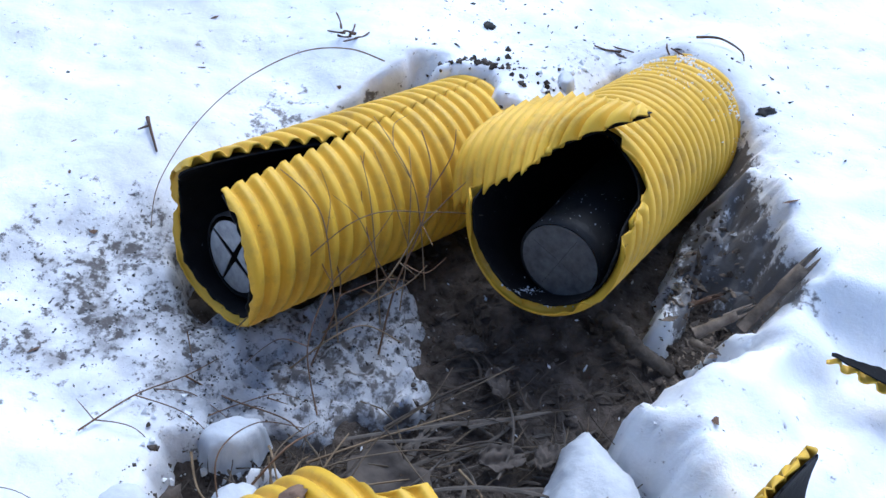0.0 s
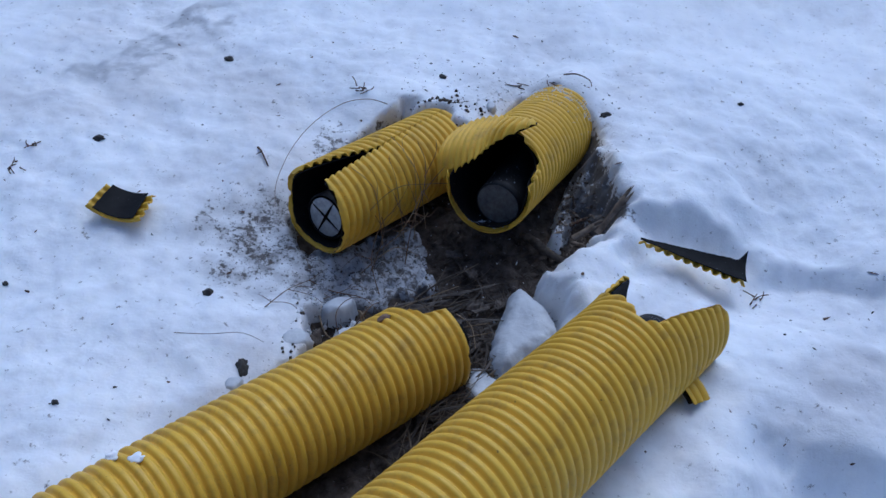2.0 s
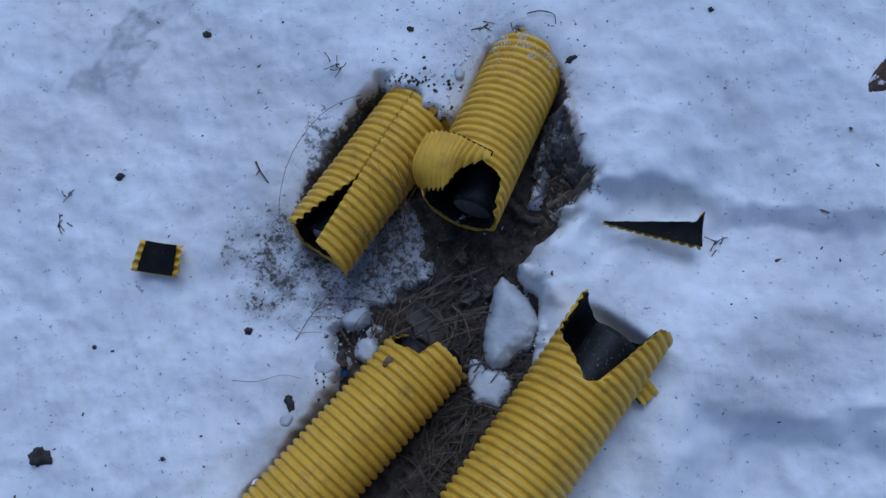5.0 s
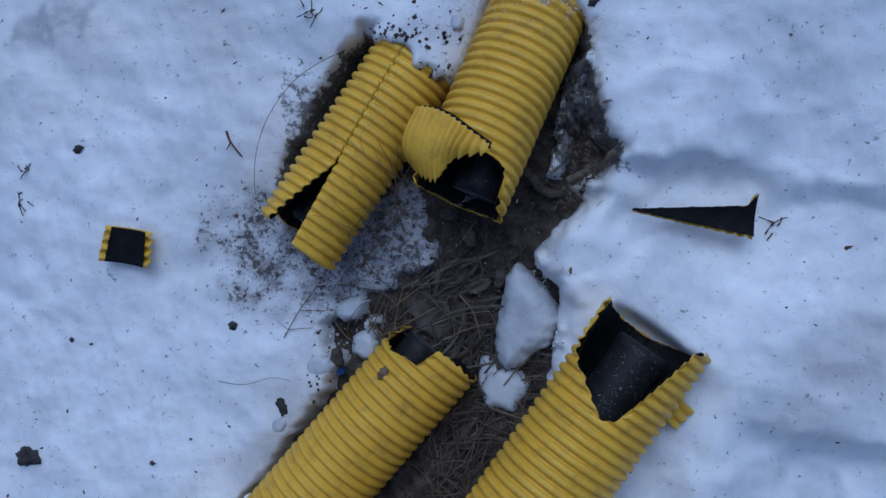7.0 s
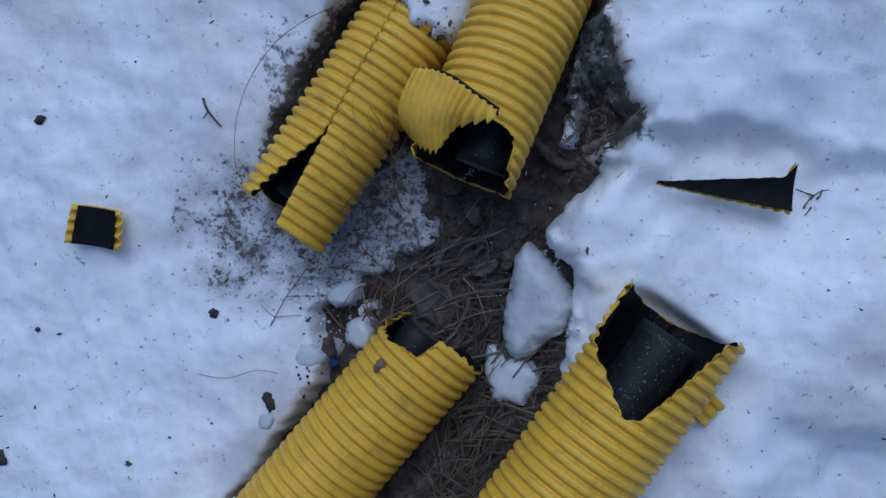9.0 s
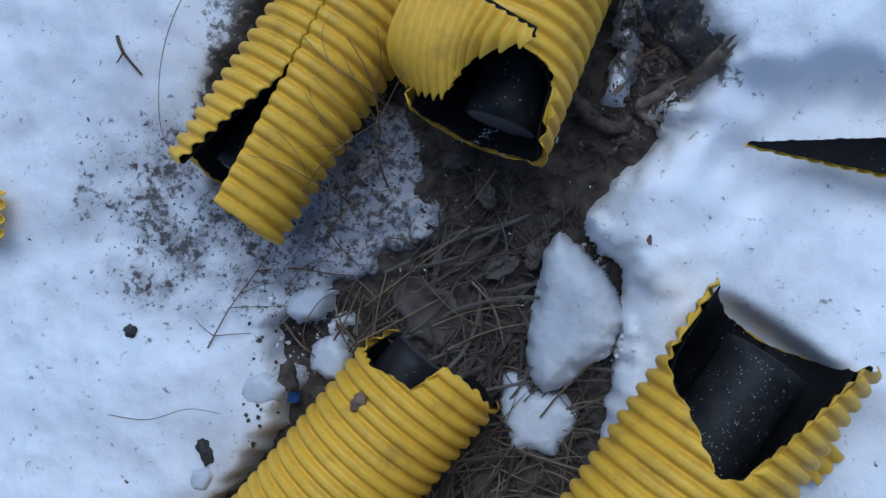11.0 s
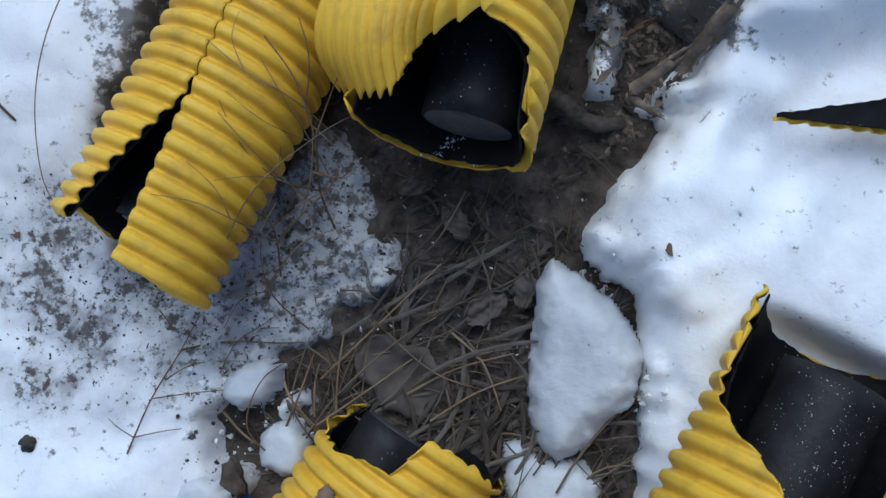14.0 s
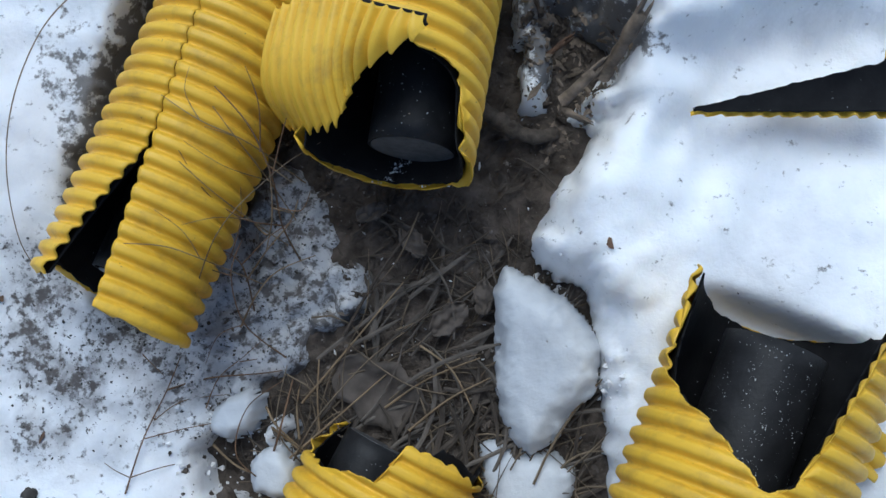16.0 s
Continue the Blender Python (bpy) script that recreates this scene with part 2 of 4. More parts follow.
def grid_lines(lo, hi, fine, reach):
    mid = list(np.arange(lo, hi, fine))
    step, up, down = fine, [], []
    a, b = mid[-1], mid[0]
    while a < reach:
        step = min(step * 1.07, 4.0)
        a, b = a + step, b - step
        up.append(a), down.append(b)
    return np.array(down[::-1] + mid + up)


def snow_height(x, y):
    d = hollow_distance(x, y)
    ragged = d + 0.009 * soft_noise(x, y, 30, 7.0, 3) + 0.0035 * soft_noise(x, y, 95, 17.0, 3)
    level = snow_level(x, y)
    slope = smooth01((x - 0.06) / 0.02) * smooth01((y - 0.06) / 0.02)
    rise = smooth01(ragged / (0.022 + 0.026 * slope) + 0.4 + 0.25 * slope)
    # puffy overhung rim on the side of the ripped duct
    puff = smooth01((x - 0.05) / 0.02) * (1 - slope)
    bulge = np.sqrt(np.clip(1 - (1 - np.clip(ragged / 0.034 - 0.12, 0, 1)) ** 2, 0, 1))
    rise = rise + puff * (bulge - rise)
    floor_z = np.full(x.shape, -0.085)
    thin = np.zeros(x.shape)
    for a, b, r in THIN:
        thin = np.maximum(thin, smooth01(1.5 - np.hypot(x - a, y - b) / r))
    # a strip of old snow left along the lee of a duct
    strip = np.abs((x - 0.101) - 0.16 * (y - 0.10) + 0.010 * soft_noise(x, y, 24, 61.0, 4))
    bank_snow = smooth01((0.016 - strip) / 0.010) * smooth01((y - 0.075) / 0.02) * smooth01((0.23 - y) / 0.02)
    floor_z = floor_z + bank_snow * (0.052 + 0.008 * soft_noise(x, y, 60, 63.0, 3))
    floor_z = floor_z + thin * (0.042 + 0.018 * soft_noise(x, y, 50, 2.0, 4))
    # a thin grey film of snow on the soil between two ducts
    film = smooth01((-0.020 - x) / 0.02) * smooth01((x + 0.20) / 0.06) * smooth01((y + 0.13) / 0.03) * smooth01((0.11 - y) / 0.03)
    skin = soil_height(x, y) + 0.009 + 0.009 * soft_noise(x, y, 45, 41.0, 4) + 0.004 * soft_noise(x, y, 130, 43.0, 3) + 0.02 * smooth01((-0.11 - x) / 0.08)
    level = level + film * (np.minimum(level, skin) - level)
    z = floor_z + rise * (level - floor_z)
    for (px, py, pz), (dx, dy, dz), r, buried in DUCTS:
        run = np.hypot(dx, dy)
        ux, uy = dx / run, dy / run
        along = (x - px) * ux + (y - py) * uy
        across = np.abs(-(x - px) * uy + (y - py) * ux)
        axis = pz + along * dz / run
        s_here = along / run
        arc = np.sqrt(np.clip(r * r - across ** 2, 0, None))
        under = axis - np.where(across < r, arc, 0) - 0.003
        inside = (across < r + 0.001) & (s_here > buried[2])
        z = np.where(inside, z + smooth01((buried[0] + 0.012 - s_here) / 0.018) * (np.minimum(z, under) - z), z)
        lid = smooth01((s_here - buried[0] + 0.012 * soft_noise(x, y, 40, 21.0, 2)) / buried[1]) * smooth01((r + 0.035 - across) / 0.04)
        top = axis + np.sqrt(np.clip((r + 0.02) ** 2 - across ** 2, 0, None)) - 0.012
        z = np.where(lid > 0, np.maximum(z, z + lid * (top - z)), z)
    return z, d, thin, rise


def build_ground():
    xs, ys = grid_lines(-0.60, 0.62, 0.0039, 60.0), grid_lines(-0.46, 0.42, 0.0039, 60.0)
    gx, gy = np.meshgrid(xs, ys)
    gz, d, thin, rise = snow_height(gx, gy)
    nx, ny = len(xs), len(ys)
    verts = np.stack([gx, gy, gz], -1).reshape(-1, 3)
    idx = np.arange(nx * ny).reshape(ny, nx)
    faces = np.stack([idx[:-1, :-1], idx[:-1, 1:], idx[1:, 1:], idx[1:, :-1]], -1).reshape(-1, 4)
    me = mesh_from("snow", verts.tolist(), faces.tolist(), SNOW)
    # grime: blown soil near the hollow's edge and over the thin snow
    near = np.clip(1 - np.abs(d) / 0.05, 0, 1) * 0.45 * np.clip(0.5 + soft_noise(gx, gy, 9, 4.0, 3), 0, 1)
    side = np.maximum(smooth01((0.02 - gx) / 0.05), smooth01((gy - 0.05) / 0.04) * smooth01((0.19 - gx) / 0.03))
    spot = smooth01(1.7 - np.hypot(gx + 0.225, (gy + 0.025) * 1.1) / 0.075) * np.clip(0.75 + 0.9 * soft_noise(gx, gy, 26, 6.0, 4), 0.15, 1)
    low = 0.85 * smooth01((-0.012 - gz) / 0.018) * smooth01((-0.03 - gx) / 0.03) * smooth01((gy + 0.14) / 0.04) * np.clip(0.75 + soft_noise(gx, gy, 25, 8.0, 3), 0, 1)
    back = 0.5 * smooth01(1.4 - np.hypot((gx - 0.03) * 0.7, gy - 0.30) / 0.06)
    g = np.clip(np.maximum.reduce([near * side, 0.75 * thin * np.clip(0.75 + soft_noise(gx, gy, 25, 8.0, 3), 0, 1), 0.95 * spot, low, back]), 0, 1)
    col = me.color_attributes.new("grime", "FLOAT_COLOR", "POINT")
    rgba = np.ones((nx * ny, 4), np.float32)
    rgba[:, 0] = g.ravel()
    # icy grey patch where somebody slid
    run = np.abs((gx + 0.51) - 0.42 * (gy - 0.29) + 0.05 * soft_noise(gx, gy, 12, 31.0, 3))
    icy = smooth01((0.05 - run) / 0.02) * smooth01((gy - 0.19) / 0.03) * smooth01((0.46 - gy) / 0.05) * smooth01(1.2 * (0.55 + soft_noise(gx, gy, 22, 33.0, 4)))
    # slush soaked with earth between two ducts
    slush = smooth01((-0.010 - gx) / 0.03) * smooth01((gx + 0.19) / 0.07) * smooth01((gy + 0.12) / 0.03) * smooth01((-0.022 - gz) / 0.01)
    slush = slush * np.clip(0.62 + 0.45 * smooth01((gx + 0.135) / 0.05) + 0.7 * soft_noise(gx, gy, 38, 51.0, 4), 0.3, 1)
    rgba[:, 1] = np.maximum(0.75 * icy, 0.68 * slush).ravel()
    bank = smooth01((0.020 - gz) / 0.012) * smooth01((gx - 0.09) / 0.02) * smooth01((0.20 - gx) / 0.02) * smooth01((gy - 0.09) / 0.02) * smooth01((0.32 - gy) / 0.03)
    flank = smooth01((0.006 - gz) / 0.016) * smooth01((-0.08 - gx) / 0.02) * smooth01((gx + 0.24) / 0.02) * smooth01((gy - 0.03) / 0.03) * smooth01((0.27 - gy) / 0.02)
    rgba[:, 2] = np.maximum.reduce([0.85 * bank, 0.8 * flank, 0.44 * slush, 0.42 * spot]).ravel()
    col.data.foreach_set("color", rgba.ravel())
    thing("ground", me, "old trodden white snow, dirty and melted round the ducts", "snow", kind="structure")
    xs, ys = np.arange(-0.36, 0.24, 0.0036), np.arange(-0.52, 0.34, 0.0036)
    gx, gy = np.meshgrid(xs, ys)
    gz = soil_height(gx, gy)
    nx, ny = len(xs), len(ys)
    idx = np.arange(nx * ny).reshape(ny, nx)
    faces = np.stack([idx[:-1, :-1], idx[:-1, 1:], idx[1:, 1:], idx[1:, :-1]], -1).reshape(-1, 4)
    thing("bare_soil", mesh_from("bare_soil", np.stack([gx, gy, gz], -1).reshape(-1, 3).tolist(), faces.tolist(), SOIL),
          "wet dark brown soil bared in the snow hollow", "soil", kind="structure")


build_ground()


# ---------- the ducts ----------
PITCH = 0.0117


def axes(d):
    d = Vector(d).normalized()
    side = d.cross(Vector((0, 0, 1))).normalized()
    return d, side, side.cross(d)


def wave(s):
    """Height of the ridge at s, 0 to 1: round crests and grooves with steep flanks."""
    c = 0.5 + 0.5 * math.cos(2 * math.pi * s / PITCH)
    return 1 - (1 - c) ** 2.3


def duct_sheet(p, d, radius, s0, s1, front, seam, gap, corrugated, mat, name, jag=0.0016, seed=0.0, cols=110, tall=1.0, low=1.0, lift=None):
    """Wall of a duct, cut open along the angle seam(s) by gap(s) degrees, its mouth cut at front(angle)."""
    d, side, up = axes(d)
    p = Vector(p)
    step = PITCH / 12 if corrugated else 0.004
    n = int((s1 - s0) / step)
    verts, ss = [], []
    for i in range(n + 1):
        s_here = s0 + i * step
        for j in range(cols + 1):
            a0, g = seam(s_here), gap(s_here)
            th = a0 + g / 2 + (360 - g) * j / cols
            wrap = (th + 180) % 360 - 180
            edge = front(wrap) + jag * n3(wrap * 0.13, seed, 3.3) + 0.5 * jag * n3(wrap * 0.5, seed, 8.1)
            s = edge_clamp(s_here, edge)
            r = radius - 0.0048 * (1 - wave(s)) if corrugated else radius
            r *= 1 + 0.012 * n3(s * 9, wrap * 0.02, seed)
            a = radians(th)
            verts.append(p + d * s + side * (r * math.sin(a)) + up * (r * (tall if math.cos(a) > 0 else low) * math.cos(a) + (lift(s, wrap) if lift else 0.0)))
            ss.append((s_here, edge))
    faces = []
    w = cols + 1
    for i in range(n):
        for j in range(cols):
            q = (i * w + j, i * w + j + 1, (i + 1) * w + j + 1, (i + 1) * w + j)
            if all(cut_away(*ss[k]) for k in q):
                continue
            faces.append(q)
    return mesh_from(name, verts, faces, mat)


FRONT_IS_LOW = True


def edge_clamp(s, edge):
    return max(s, edge) if FRONT_IS_LOW else min(s, edge)


def cut_away(s, edge):
    return s <= edge if FRONT_IS_LOW else s >= edge


def thicken(o, t):
    m = o.modifiers.new("thickness", "SOLIDIFY")
    m.thickness, m.offset = t, -1
    return o


def sector_face(p, d, radius, sectors, facing):
    """Cut end of a cable: a dull disc with raised conductor sectors."""
    d, side, up = axes(d)
    d = d * facing
    c = Vector(p)
    made = []
    gapw = 0.0045 if sectors is METAL else 0.0002
    for k in range(4):
        a0, a1 = radians(k * 90 + 20), radians(k * 90 + 110)
        mid = (a0 + a1) / 2
        off = side * (math.sin(mid) * gapw * 0.7) + up * (math.cos(mid) * gapw * 0.7)
        outline = [off]
        for j in range(11):
            a = a0 + (a1 - a0) * j / 10
            rr = radius * (0.80 if sectors is METAL else 0.92) * (1 + 0.02 * n3(j, k, 2.0))
            outline.append(off * 0.4 + side * (rr * math.sin(a)) + up * (rr * math.cos(a)))
        depth = 0.0008 if sectors is METAL else 0.0003
        lo = [c + q - d * 0.001 for q in outline]
        hi = [c + q + d * depth for q in outline]
        m = len(outline)
        faces = [tuple(range(m, 2 * m))] + [(j, (j + 1) % m, m + (j + 1) % m, m + j) for j in range(m)]
        made.append(mesh_from("conductor", lo + hi, faces, sectors, smooth=False))
    return made


def cable_mesh(p, d, radius, s0, s1, seed=1.0):
    d, side, up = axes(d)
    p = Vector(p)
    verts, faces, cols = [], [], 40
    n = int(abs(s1 - s0) / 0.006) + 2
    for i in range(n + 1):
        s = s0 + (s1 - s0) * i / n
        r = radius * (0.94 if i == 0 else 1.0) * (1 + 0.01 * n3(s * 20, seed))
        if i == 1:
            s = s0 + (s1 - s0) * 0.02 / n
        c = p + d * s
        for j in range(cols):
            a = 2 * math.pi * j / cols
            rr = r * (1 + 0.012 * n3(math.sin(a) * 2, math.cos(a) * 2, s * 30 + seed))
            verts.append(c + side * (rr * math.sin(a)) + up * (rr * math.cos(a)))
    for i in range(n):
        for j in range(cols):
            k = (j + 1) % cols
            faces.append((i * cols + j, i * cols + k, (i + 1) * cols + k, (i + 1) * cols + j))
    faces.append(tuple(range(cols)))
    faces.append(tuple(range(n * cols, (n + 1) * cols)))
    return mesh_from("sheath", verts, faces, RUBBER)


def cable(p, d, radius, s0, s1, label, conductors, seed):
    dd, side, up = axes(d)
    at = Vector(p) + dd * s0
    e = empty("power_cable", at, label, "cable", "cut cable ends")
    part("sheath", cable_mesh(p, d, radius, s0, s1, seed), e)
    if conductors:
        facing = -1 if s1 > s0 else 1
        for me in sector_face(at, d, radius, conductors, facing):
            part("conductor", me, e, "bare grey metal conductor")


def duct(p, d, radius, s0, s1, front, label, seam=lambda s: 180.0, gap=lambda s: 0.0, seed=0.0, liner_front=None, tall=1.0, jag=0.003, low=1.0, lift=None):
    e = empty("cable_duct", p, label, "pipe", "cut cable ducts")
    thicken(part("outer_shell", duct_sheet(p, d, radius, s0, s1, front, seam, gap, True, YELLOW, "outer_shell", jag, seed, 110, tall, low, lift), e), 0.0011)
    lf = liner_front or (lambda a: front(a) + (0.0015 if FRONT_IS_LOW else -0.0015))
    thicken(part("inner_liner", duct_sheet(p, d, radius - 0.0063, s0, s1, lf, seam, gap, False, LINER, "inner_liner", 0.002, seed + 5, 80, tall, low, lift), e,
                 "smooth black inner liner"), 0.0012)
    return e


# duct with the open slit, whose mouth faces the camera
A_P, A_D, A_R, _ = DUCTS[0]
FRONT_IS_LOW = True
A_FRONT = [(-180, -0.116), (-140, -0.118), (-95, -0.112), (-50, -0.123), (-14, -0.121), (0, -0.126), (14, -0.131), (60, -0.134), (105, -0.133), (150, -0.118), (180, -0.116)]
duct(A_P, A_D, A_R, -0.140, 0.26, lambda a: interp(a, A_FRONT), "yellow corrugated plastic cable duct split open along its top",
     seam=lambda s: interp(s, [(-0.14, -11.0), (-0.121, -10.2), (-0.03, 4.0), (0.045, -3.7), (0.107, -8), (0.3, -10)]),
     gap=lambda s: interp(s, [(-0.14, 52), (-0.121, 46), (-0.035, 2.8), (-0.026, 3.2), (-0.02, 0.9), (0.3, 0.6)]) + 0.5 * n3(s * 260, 4.0) * (1 if s < -0.03 else 0.6), seed=1.0, jag=0.0013)
cable((-0.1225, 0.1012, -0.0098), A_D, 0.0285, -0.108, 0.2, "cut black power cable with four bright aluminium cores", METAL, 1.0)

# duct with the torn flap over its mouth
B_P, B_D, B_R, _ = DUCTS[1]
B_FRONT = [(-180, -0.154), (-140, -0.154), (-110, -0.158), (-95, -0.160), (-80, -0.13), (-62, -0.084), (-30, -0.097), (-6, -0.107), (2, -0.108), (8, -0.104), (24, -0.113), (40, -0.116), (56, -0.122),
           (61, -0.124), (64, -0.150), (72, -0.158), (90, -0.166), (100, -0.164), (112, -0.163), (140, -0.156), (180, -0.154)]
duct_b = duct(B_P, B_D, B_R, -0.190, 0.26, lambda a: interp(a, B_FRONT), "yellow corrugated plastic cable duct with a torn folded lip",
              seed=2.0,
              liner_front=lambda a: interp(a, B_FRONT) + 0.0006, jag=0.0013, low=1.14)


def flap_mesh(lining=False):
    """Torn strip of duct wall, its ridges ending in teeth along the free edge."""
    top = [Vector(v) for v in ((-0.040, 0.150, 0.057), (-0.018, 0.147, 0.078), (0.006, 0.138, 0.095), (0.029, 0.124, 0.107), (0.053, 0.110, 0.119))]
    free = [Vector(v) for v in ((-0.050, 0.089, 0.026), (-0.030, 0.078, 0.057), (-0.006, 0.074, 0.084), (0.014, 0.095, 0.094), (0.053, 0.103, 0.120))]

    def along(pts, u):
        u = u * (len(pts) - 1)
        i = min(int(u), len(pts) - 2)
        f = u - i
        p0, p1, p2, p3 = pts[max(i - 1, 0)], pts[i], pts[i + 1], pts[min(i + 2, len(pts) - 1)]
        return 0.5 * ((2 * p1) + (p2 - p0) * f + (2 * p0 - 5 * p1 + 4 * p2 - p3) * f * f + (3 * p1 - p0 - 3 * p2 + p3) * f ** 3)

    nu, nv, ridges = 180, 26, 13.0
    verts, faces = [], []
    for i in range(nu + 1):
        u = i / nu
        a, b = along(top, u), along(free, u)
        w = 1 - (0.5 + 0.5 * math.cos(2 * math.pi * u * ridges)) ** 2.3
        out = Vector((-0.62, -0.45, 0.64)).normalized()
        spike = max(0.0, 1 - abs((u * ridges) % 1.0 - 0.5) * 2.6)
        b = b + ((b - a).normalized() * (0.25 + 0.75 * u) + Vector((0, 0, -1)) * (1 - u)).normalized() * ((0.0 if lining else 0.0085) * spike * (1 - 0.55 * u) * (1 + 0.35 * n3(math.floor(u * ridges) * 3.1, 5.0)))
        a = a + (a - b).normalized() * (0.0 if lining else 0.004 * spike)
        for j in range(nv + 1):
            v = j / nv * (0.93 if lining else 1.0)
            bulge = 0.018 * math.sin(math.pi * v) * (1 - 0.9 * u)
            verts.append(a.lerp(b, v) + out * (bulge + (-0.0024 if lining else 0.0056 * w)))
    for i in range(nu):
        for j in range(nv):
            k = i * (nv + 1) + j
            faces.append((k, k + 1, k + nv + 2, k + nv + 1))
    return mesh_from("flap_lining" if lining else "torn_flap", verts, faces, LINER if lining else YELLOW)


torn = thicken(part("torn_flap", flap_mesh(), duct_b, "torn yellow lip with a toothed edge"), 0.0012)
thicken(part("flap_lining", flap_mesh(True), torn, "smooth black lining under the torn lip"), 0.0008)
B_CABLE, B_WAY = (0.0632, 0.1947, 0.0150), (0.274, 0.956, -0.103)
cable(B_CABLE, B_WAY, 0.0280, -0.143, 0.05, "cut black power cable with a dull grey cut end", DULL, 2.0)

# the two ducts whose mouths face away
FRONT_IS_LOW = False
C_P, C_D, C_R, _ = DUCTS[2]
C_FRONT = [(-180, 0.098), (-150, 0.097), (-120, 0.09), (-95, 0.07), (-74, 0.063), (-36, 0.062), (-16, 0.066), (0, 0.069), (2, 0.072), (5, 0.096), (12, 0.098), (27, 0.099), (45, 0.098), (74, 0.093), (105, 0.099), (180, 0.098)]
duct_c = duct(C_P, C_D, C_R, -0.72, 0.115, lambda a: interp(a, C_FRONT), "yellow corrugated plastic cable duct with a broken notched end", seed=3.0,
              liner_front=lambda a: interp(a, C_FRONT) + (0.006 if 30 < a < 150 else -0.001))
cable((-0.085, -0.189, -0.036), C_D, 0.0245, 0.084, -0.5, "black power cable end inside a broken yellow duct", DULL, 3.0)
D_P, D_D, D_R, _ = DUCTS[3]
D_FRONT = [(-180, 0.197), (-147, 0.198), (-114, 0.201), (-92, 0.208), (-88, 0.200), (-80, 0.158), (-66, 0.138), (-50, 0.130), (-20, 0.114), (0, 0.099), (6, 0.098), (19, 0.108), (28, 0.147), (37, 0.178), (46, 0.206), (58, 0.215), (127, 0.212), (154, 0.203), (180, 0.197)]
duct_d = duct(D_P, D_D, D_R, -0.72, 0.225, lambda a: interp(a, D_FRONT), "yellow corrugated plastic cable duct ripped to a pointed mouth", seed=4.0, tall=1.10,
              lift=lambda s, a: 0.019 * smooth01((s - 0.11) / 0.09) * smooth01((a + 150) / 50) * smooth01((-40 - a) / 40))
cable((0.1311, -0.25, 0.0290), D_D, 0.0310, 0.182, -0.5, "black power cable end lying in a ripped yellow duct", DULL, 4.0)


# ---------- broken pieces of duct ----------
def shard(at, heading, tilt, roll, radius, s0, s1, low, high, label, yellow_up=False, lip=5.0, lip_s=0.0, one_side=False):
    """A curved piece of duct wall lying hollow side up: low(s) and high(s) are its side angles from its middle line."""
    e = empty("duct_shard", at, label, "plastic piece", "broken duct pieces")
    turn = pose(0, 0, 0, roll, -tilt, heading)

    def sheet(r, grow, grow_s, corr, mat, name):
        a0, a1 = s0 - grow_s, s1 + grow_s
        n, m = int((a1 - a0) / (PITCH / 10)), 30
        verts, faces = [], []
        for i in range(n + 1):
            s = a0 + (a1 - a0) * i / n
            sc = min(max(s, s0), s1)
            lo, hi = low(sc) - grow + 1.2 * n3(s * 150, 1.0), high(sc) + (-grow if one_side else grow) + 1.2 * n3(s * 150, 5.0)
            for j in range(m + 1):
                a = radians(lo + (hi - lo) * j / m)
                rr = r + (0.0046 * wave(s) if corr else 0)
                q = Vector((s, rr * math.sin(a), radius - rr * math.cos(a)))
                if yellow_up:
                    q.z = -q.z + 0.004
                verts.append(Vector(at) + turn @ q)
        w = m + 1
        for i in range(n):
            for j in range(m):
                k = i * w + j
                faces.append((k, k + 1, k + w + 1, k + w))
        return mesh_from(name, verts, faces, mat)

    thicken(part("outer_shell", sheet(radius + 0.0015, lip, lip_s, True, YELLOW, "outer_shell"), e), 0.0011)
    thicken(part("inner_liner", sheet(radius - 0.0002, 0.0, 0.0, False, LINER, "inner_liner"), e, "smooth black inner liner"), 0.001)
    return e


shard((-0.4045, -0.036, 0.013), 86, 4, 2, 0.050, -0.021, 0.022, lambda s: -29 + 60 * s, lambda s: 29 - 120 * s,
      "small curved yellow duct piece, black hollow side up on snow", lip=7.5)
shard((0.196, 0.056, 0.0155), 1.0, -10.5, 8, 0.052, 0.0, 0.131, lambda s: -1.5 - 22.0 * s / 0.131, lambda s: 1.0 + 13 * s / 0.131 + (16 * (s - 0.122) / 0.009 if s > 0.122 else 0),
      "long pointed yellow duct splinter, black hollow side up on snow", lip=1.7, one_side=True)
shard((0.258, -0.160, 0.004), 55, -14, 30, 0.05, -0.014, 0.014, lambda s: -10 - 150 * s, lambda s: 10, "small yellow duct crumb leaning on a duct", yellow_up=True, lip=2.0)


# ---------- snow lumps ----------
def outline_depth(x, y, outline):
    """Metres inside (positive) or outside a plan outline."""
    p = np.stack([x, y], -1)[..., None, :]
    a = np.array(outline)
    b = np.roll(a, -1, 0)
    d = b - a
    t = np.clip(((p - a) * d).sum(-1) / (d * d).sum(-1), 0, 1)
    dist = np.sqrt((((p - a) - t[..., None] * d) ** 2).sum(-1)).min(-1)
    ya, yb = a[:, 1], b[:, 1]
    cross = ((ya > y[..., None]) != (yb > y[..., None])) & (x[..., None] < (b[:, 0] - a[:, 0]) * (y[..., None] - ya) / np.where(yb == ya, 1e-9, yb - ya) + a[:, 0])
    return np.where(cross.sum(-1) % 2 == 1, dist, -dist)


